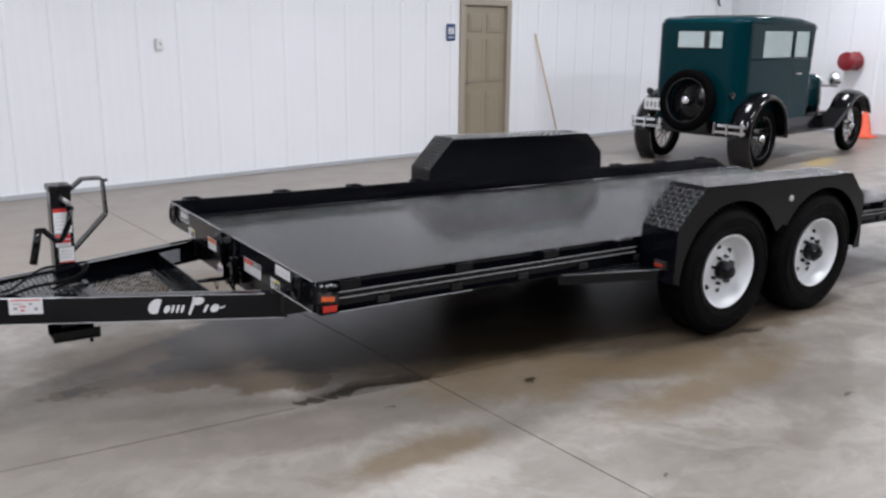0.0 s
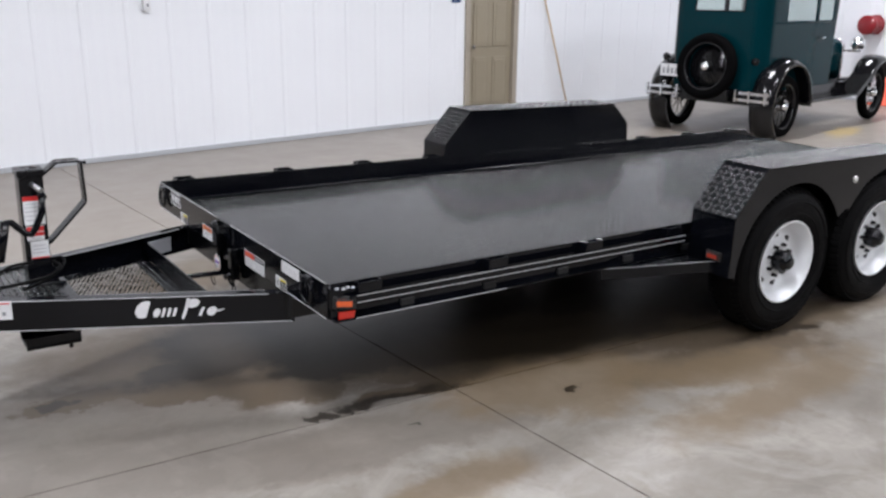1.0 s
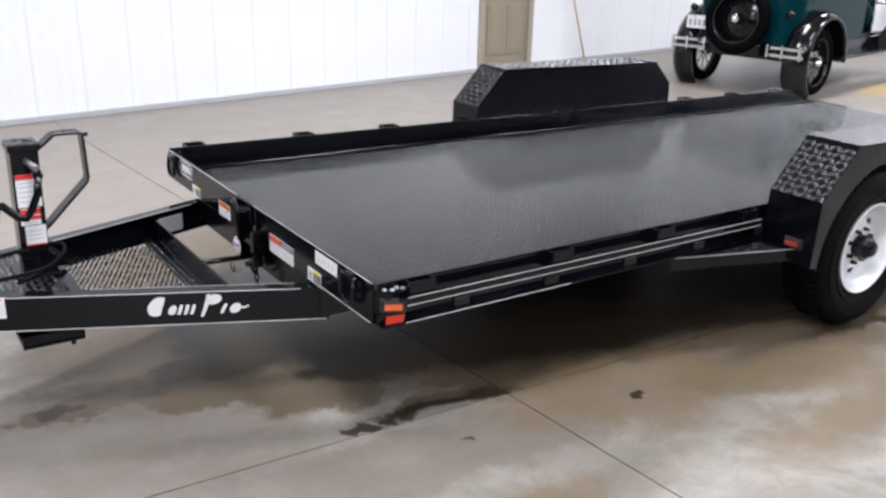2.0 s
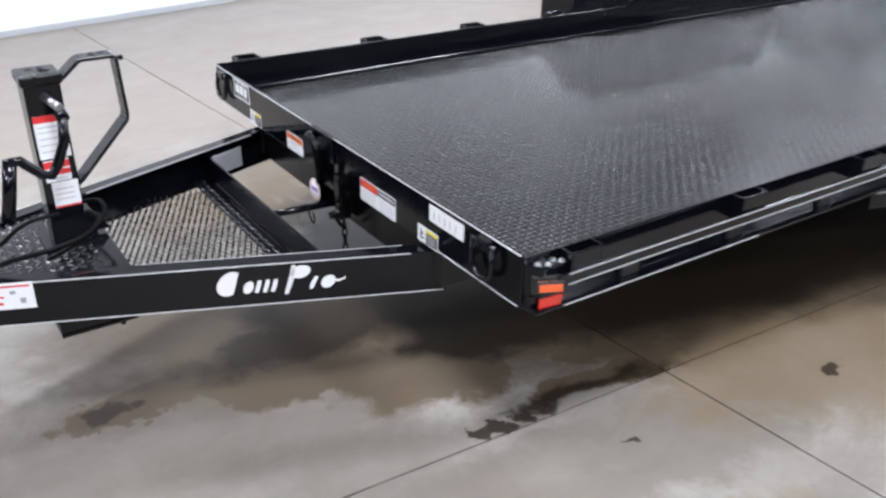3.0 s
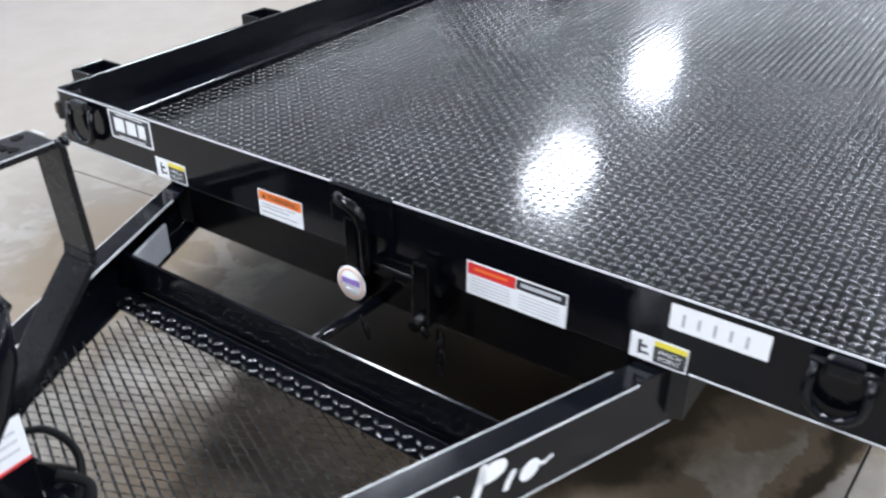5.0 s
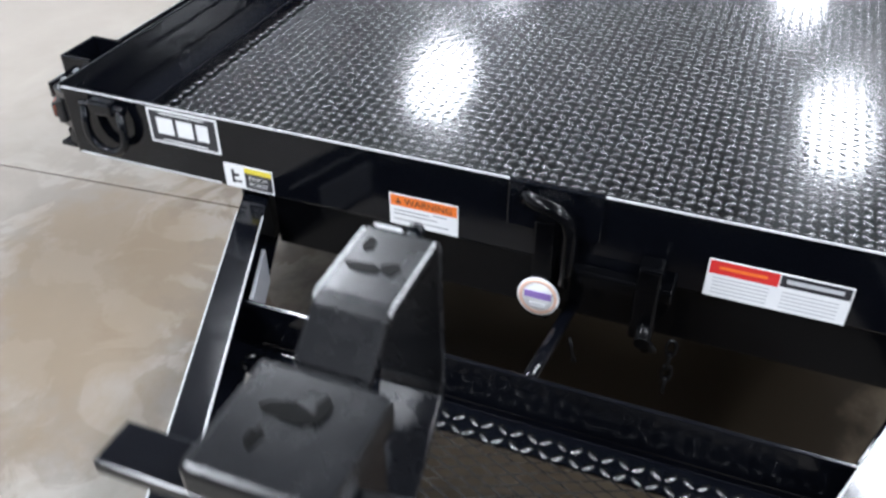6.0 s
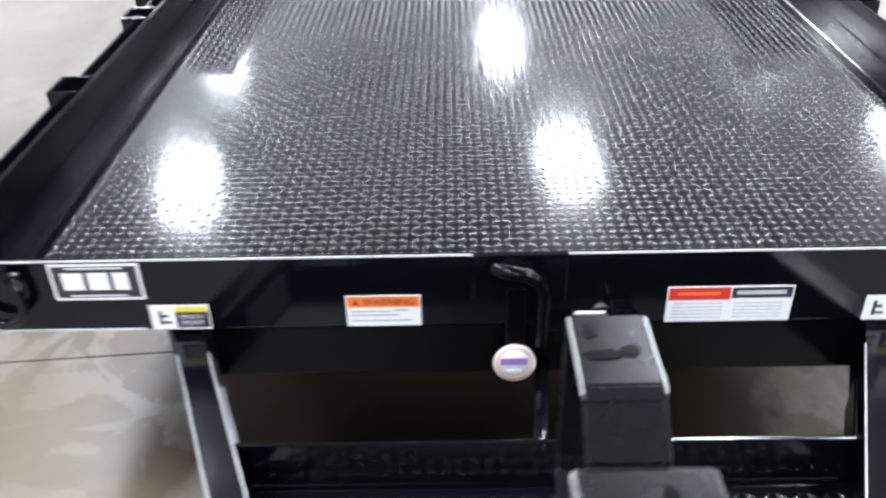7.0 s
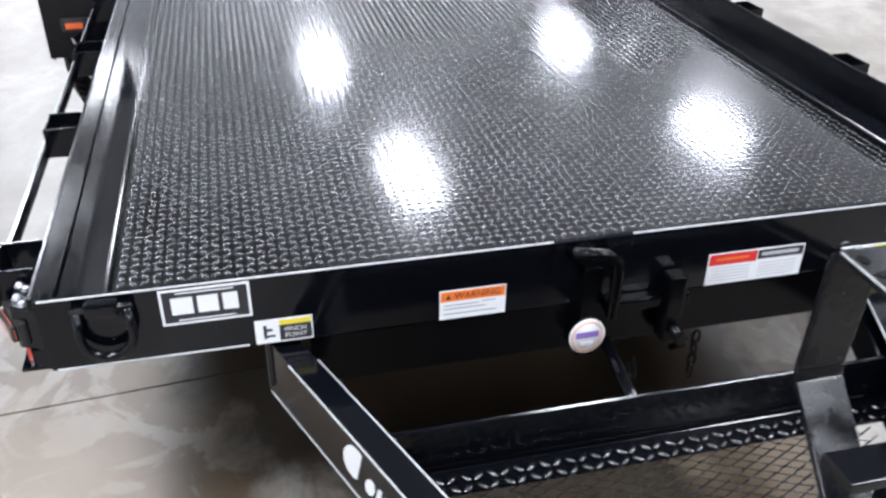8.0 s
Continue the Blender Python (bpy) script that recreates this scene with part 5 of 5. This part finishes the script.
        tube(bm, [(x, -0.68, R), (x, 0.68, R)], 0.035, 10)
        part("axle", bm, M_CARBLACK, C)
    bm = bmesh.new()
    secs = [[(x, p, q) for p, q in round_rect(0.3, 0.42, 0.42 + h, 0.02, 2)] for x, h in ((-0.43, 0.16), (-0.6, 0.16))]
    shell(bm, secs)
    part("fuel_pan", bm, M_CARBLACK, C)
    for sy in (-1, 1):
        ya, yb = sorted((sy * 0.56, sy * 0.84))
        bx("running_board", (0.42, 1.85, ya, yb, 0.39, 0.42), M_CARBLACK, C, bevel=0.008)
        bx("splash_apron", (0.3, 1.9, *sorted((sy * 0.6, sy * 0.655)), 0.42, 0.57), M_CARBLACK, C)
        for cx, a0, a1, rr in ((0.0, -48, 185, 0.52), (2.66, 20, 168, 0.46)):
            bm = bmesh.new()
            secs = []
            for q in np.linspace(a0, a1, 15):
                c, s_ = math.cos(radians(q)), math.sin(radians(q))
                lo, hi = sy * 0.58, sy * 0.85
                prof = [(rr - 0.02, lo), (rr + 0.03, lo), (rr + 0.045, (lo * 2 + hi) / 3), (rr + 0.03, (lo + hi * 3) / 4), (rr - 0.015, hi), (rr - 0.05, hi), (rr - 0.01, (lo + hi * 3) / 4 - sy * 0.01), (rr + 0.02, (lo * 2 + hi) / 3)]
                secs.append([(cx + p * -c if cx < 1 else cx + p * c, y, R + 0.02 + p * s_) for p, y in prof])
            shell(bm, secs)
            part("rear_fender" if cx < 1 else "front_fender", bm, M_CARBLACK, C, "glossy black fender")
        bm = bmesh.new()
        prism(bm, [(1.8, 0.4), (2.25, 0.66), (2.29, 0.62), (1.9, 0.38)], 1, *sorted((sy * 0.58, sy * 0.85)))
        part("fender_apron", bm, M_CARBLACK, C)
        for x in (0.0, 2.66):
            car_wheel(C, Matrix.Translation((x, sy * 0.71, R)), sy)
        # split rear bumper
        bm = bmesh.new()
        for z in (0.475, 0.555):
            strap_pts = [(-0.61, sy * 0.84, z), (-0.62, sy * 0.76, z), (-0.6, sy * 0.46, z), (-0.56, sy * 0.38, z)]
            for a, c in zip(strap_pts, strap_pts[1:]):
                prism(bm, [(a[0] - 0.006, a[1]), (c[0] - 0.006, c[1]), (c[0] + 0.006, c[1]), (a[0] + 0.006, a[1])], 2, z - 0.015, z + 0.015)
        bmp = part("rear_bumper", bm, M_CHROME, C, "chromed split bumper half")
        for y in (0.8, 0.6, 0.4):
            bx("bumper_clamp", (-0.63 if y > 0.5 else -0.58, -0.595 if y > 0.5 else -0.555, *sorted((sy * (y - 0.012), sy * (y + 0.012))), 0.44, 0.59), M_CHROME, bmp, bevel=0.005)
        bm = bmesh.new()
        tube(bm, [(-0.46, sy * 0.38, 0.5), (-0.6, sy * 0.55, 0.505)], 0.014, 8)
        part("bumper_iron", bm, M_CARBLACK, C)
        bm = bmesh.new()
        lathe(bm, [(0.0, -0.05), (0.03, -0.045), (0.045, 0.0), (0.045, 0.02), (0.0, 0.025)], 18, m=Matrix.Translation((-0.54, sy * 0.6, 0.92)) @ Matrix.Rotation(radians(90), 4, "Z"))
        part("tail_lamp", bm, M_CARBLACK, C)
    # number plate as plain bars
    bm = bmesh.new()
    box(bm, -0.54, -0.53, 0.4, 0.68, 0.68, 0.83, 0)
    for y in (0.45, 0.51, 0.57, 0.63):
        box(bm, -0.543, -0.54, y - 0.016, y + 0.016, 0.71, 0.78, 1)
    part("number_plate", bm, [M_WHITE, M_GREY], C, "white plate with grey bars")
    bm = bmesh.new()
    tube(bm, [(-0.53, 0.55, 0.74), (-0.53, 0.6, 0.92)], 0.012, 6)
    tube(bm, [(-0.53, 0.55, 0.74), (-0.4, 0.62, 0.72)], 0.014, 6)
    part("plate_bracket", bm, M_CARBLACK, C)
    # spare wheel on the back
    car_wheel(C, Matrix.Translation((-0.56, 0.02, 0.83)) @ Matrix.Scale(1.06, 4) @ Matrix.Rotation(radians(6), 4, "Y") @ Matrix.Rotation(radians(90), 4, "Z"), 1, "spare_wheel")
    bm = bmesh.new()
    tube(bm, [(-0.4, 0.02, 0.83), (-0.56, 0.02, 0.83)], 0.04, 10)
    lathe(bm, [(0.0, 0.012), (0.25, 0.012), (0.262, 0.0), (0.25, -0.012), (0.0, -0.012)], 32, m=Matrix.Translation((-0.495, 0.02, 0.825)) @ Matrix.Rotation(radians(6), 4, "Y") @ Matrix.Rotation(radians(90), 4, "Z"))
    part("spare_carrier", bm, M_CARBLACK, C)
    # seats inside
    for x, y in ((0.75, -0.3), (0.75, 0.3)):
        bx("front_seat", (x - 0.22, x + 0.28, y - 0.24, y + 0.24, 0.6, 0.85), M_SEAT, C, bevel=0.04)
        bx("seat_back", (x - 0.3, x - 0.2, y - 0.24, y + 0.24, 0.8, 1.32), M_SEAT, C, bevel=0.03)
    bx("rear_seat", (-0.38, 0.15, -0.6, 0.6, 0.6, 0.9), M_SEAT, C, bevel=0.04)
    bx("car_floor", (-0.4, 1.36, -0.62, 0.62, 0.56, 0.6), M_SEAT, C)


car()
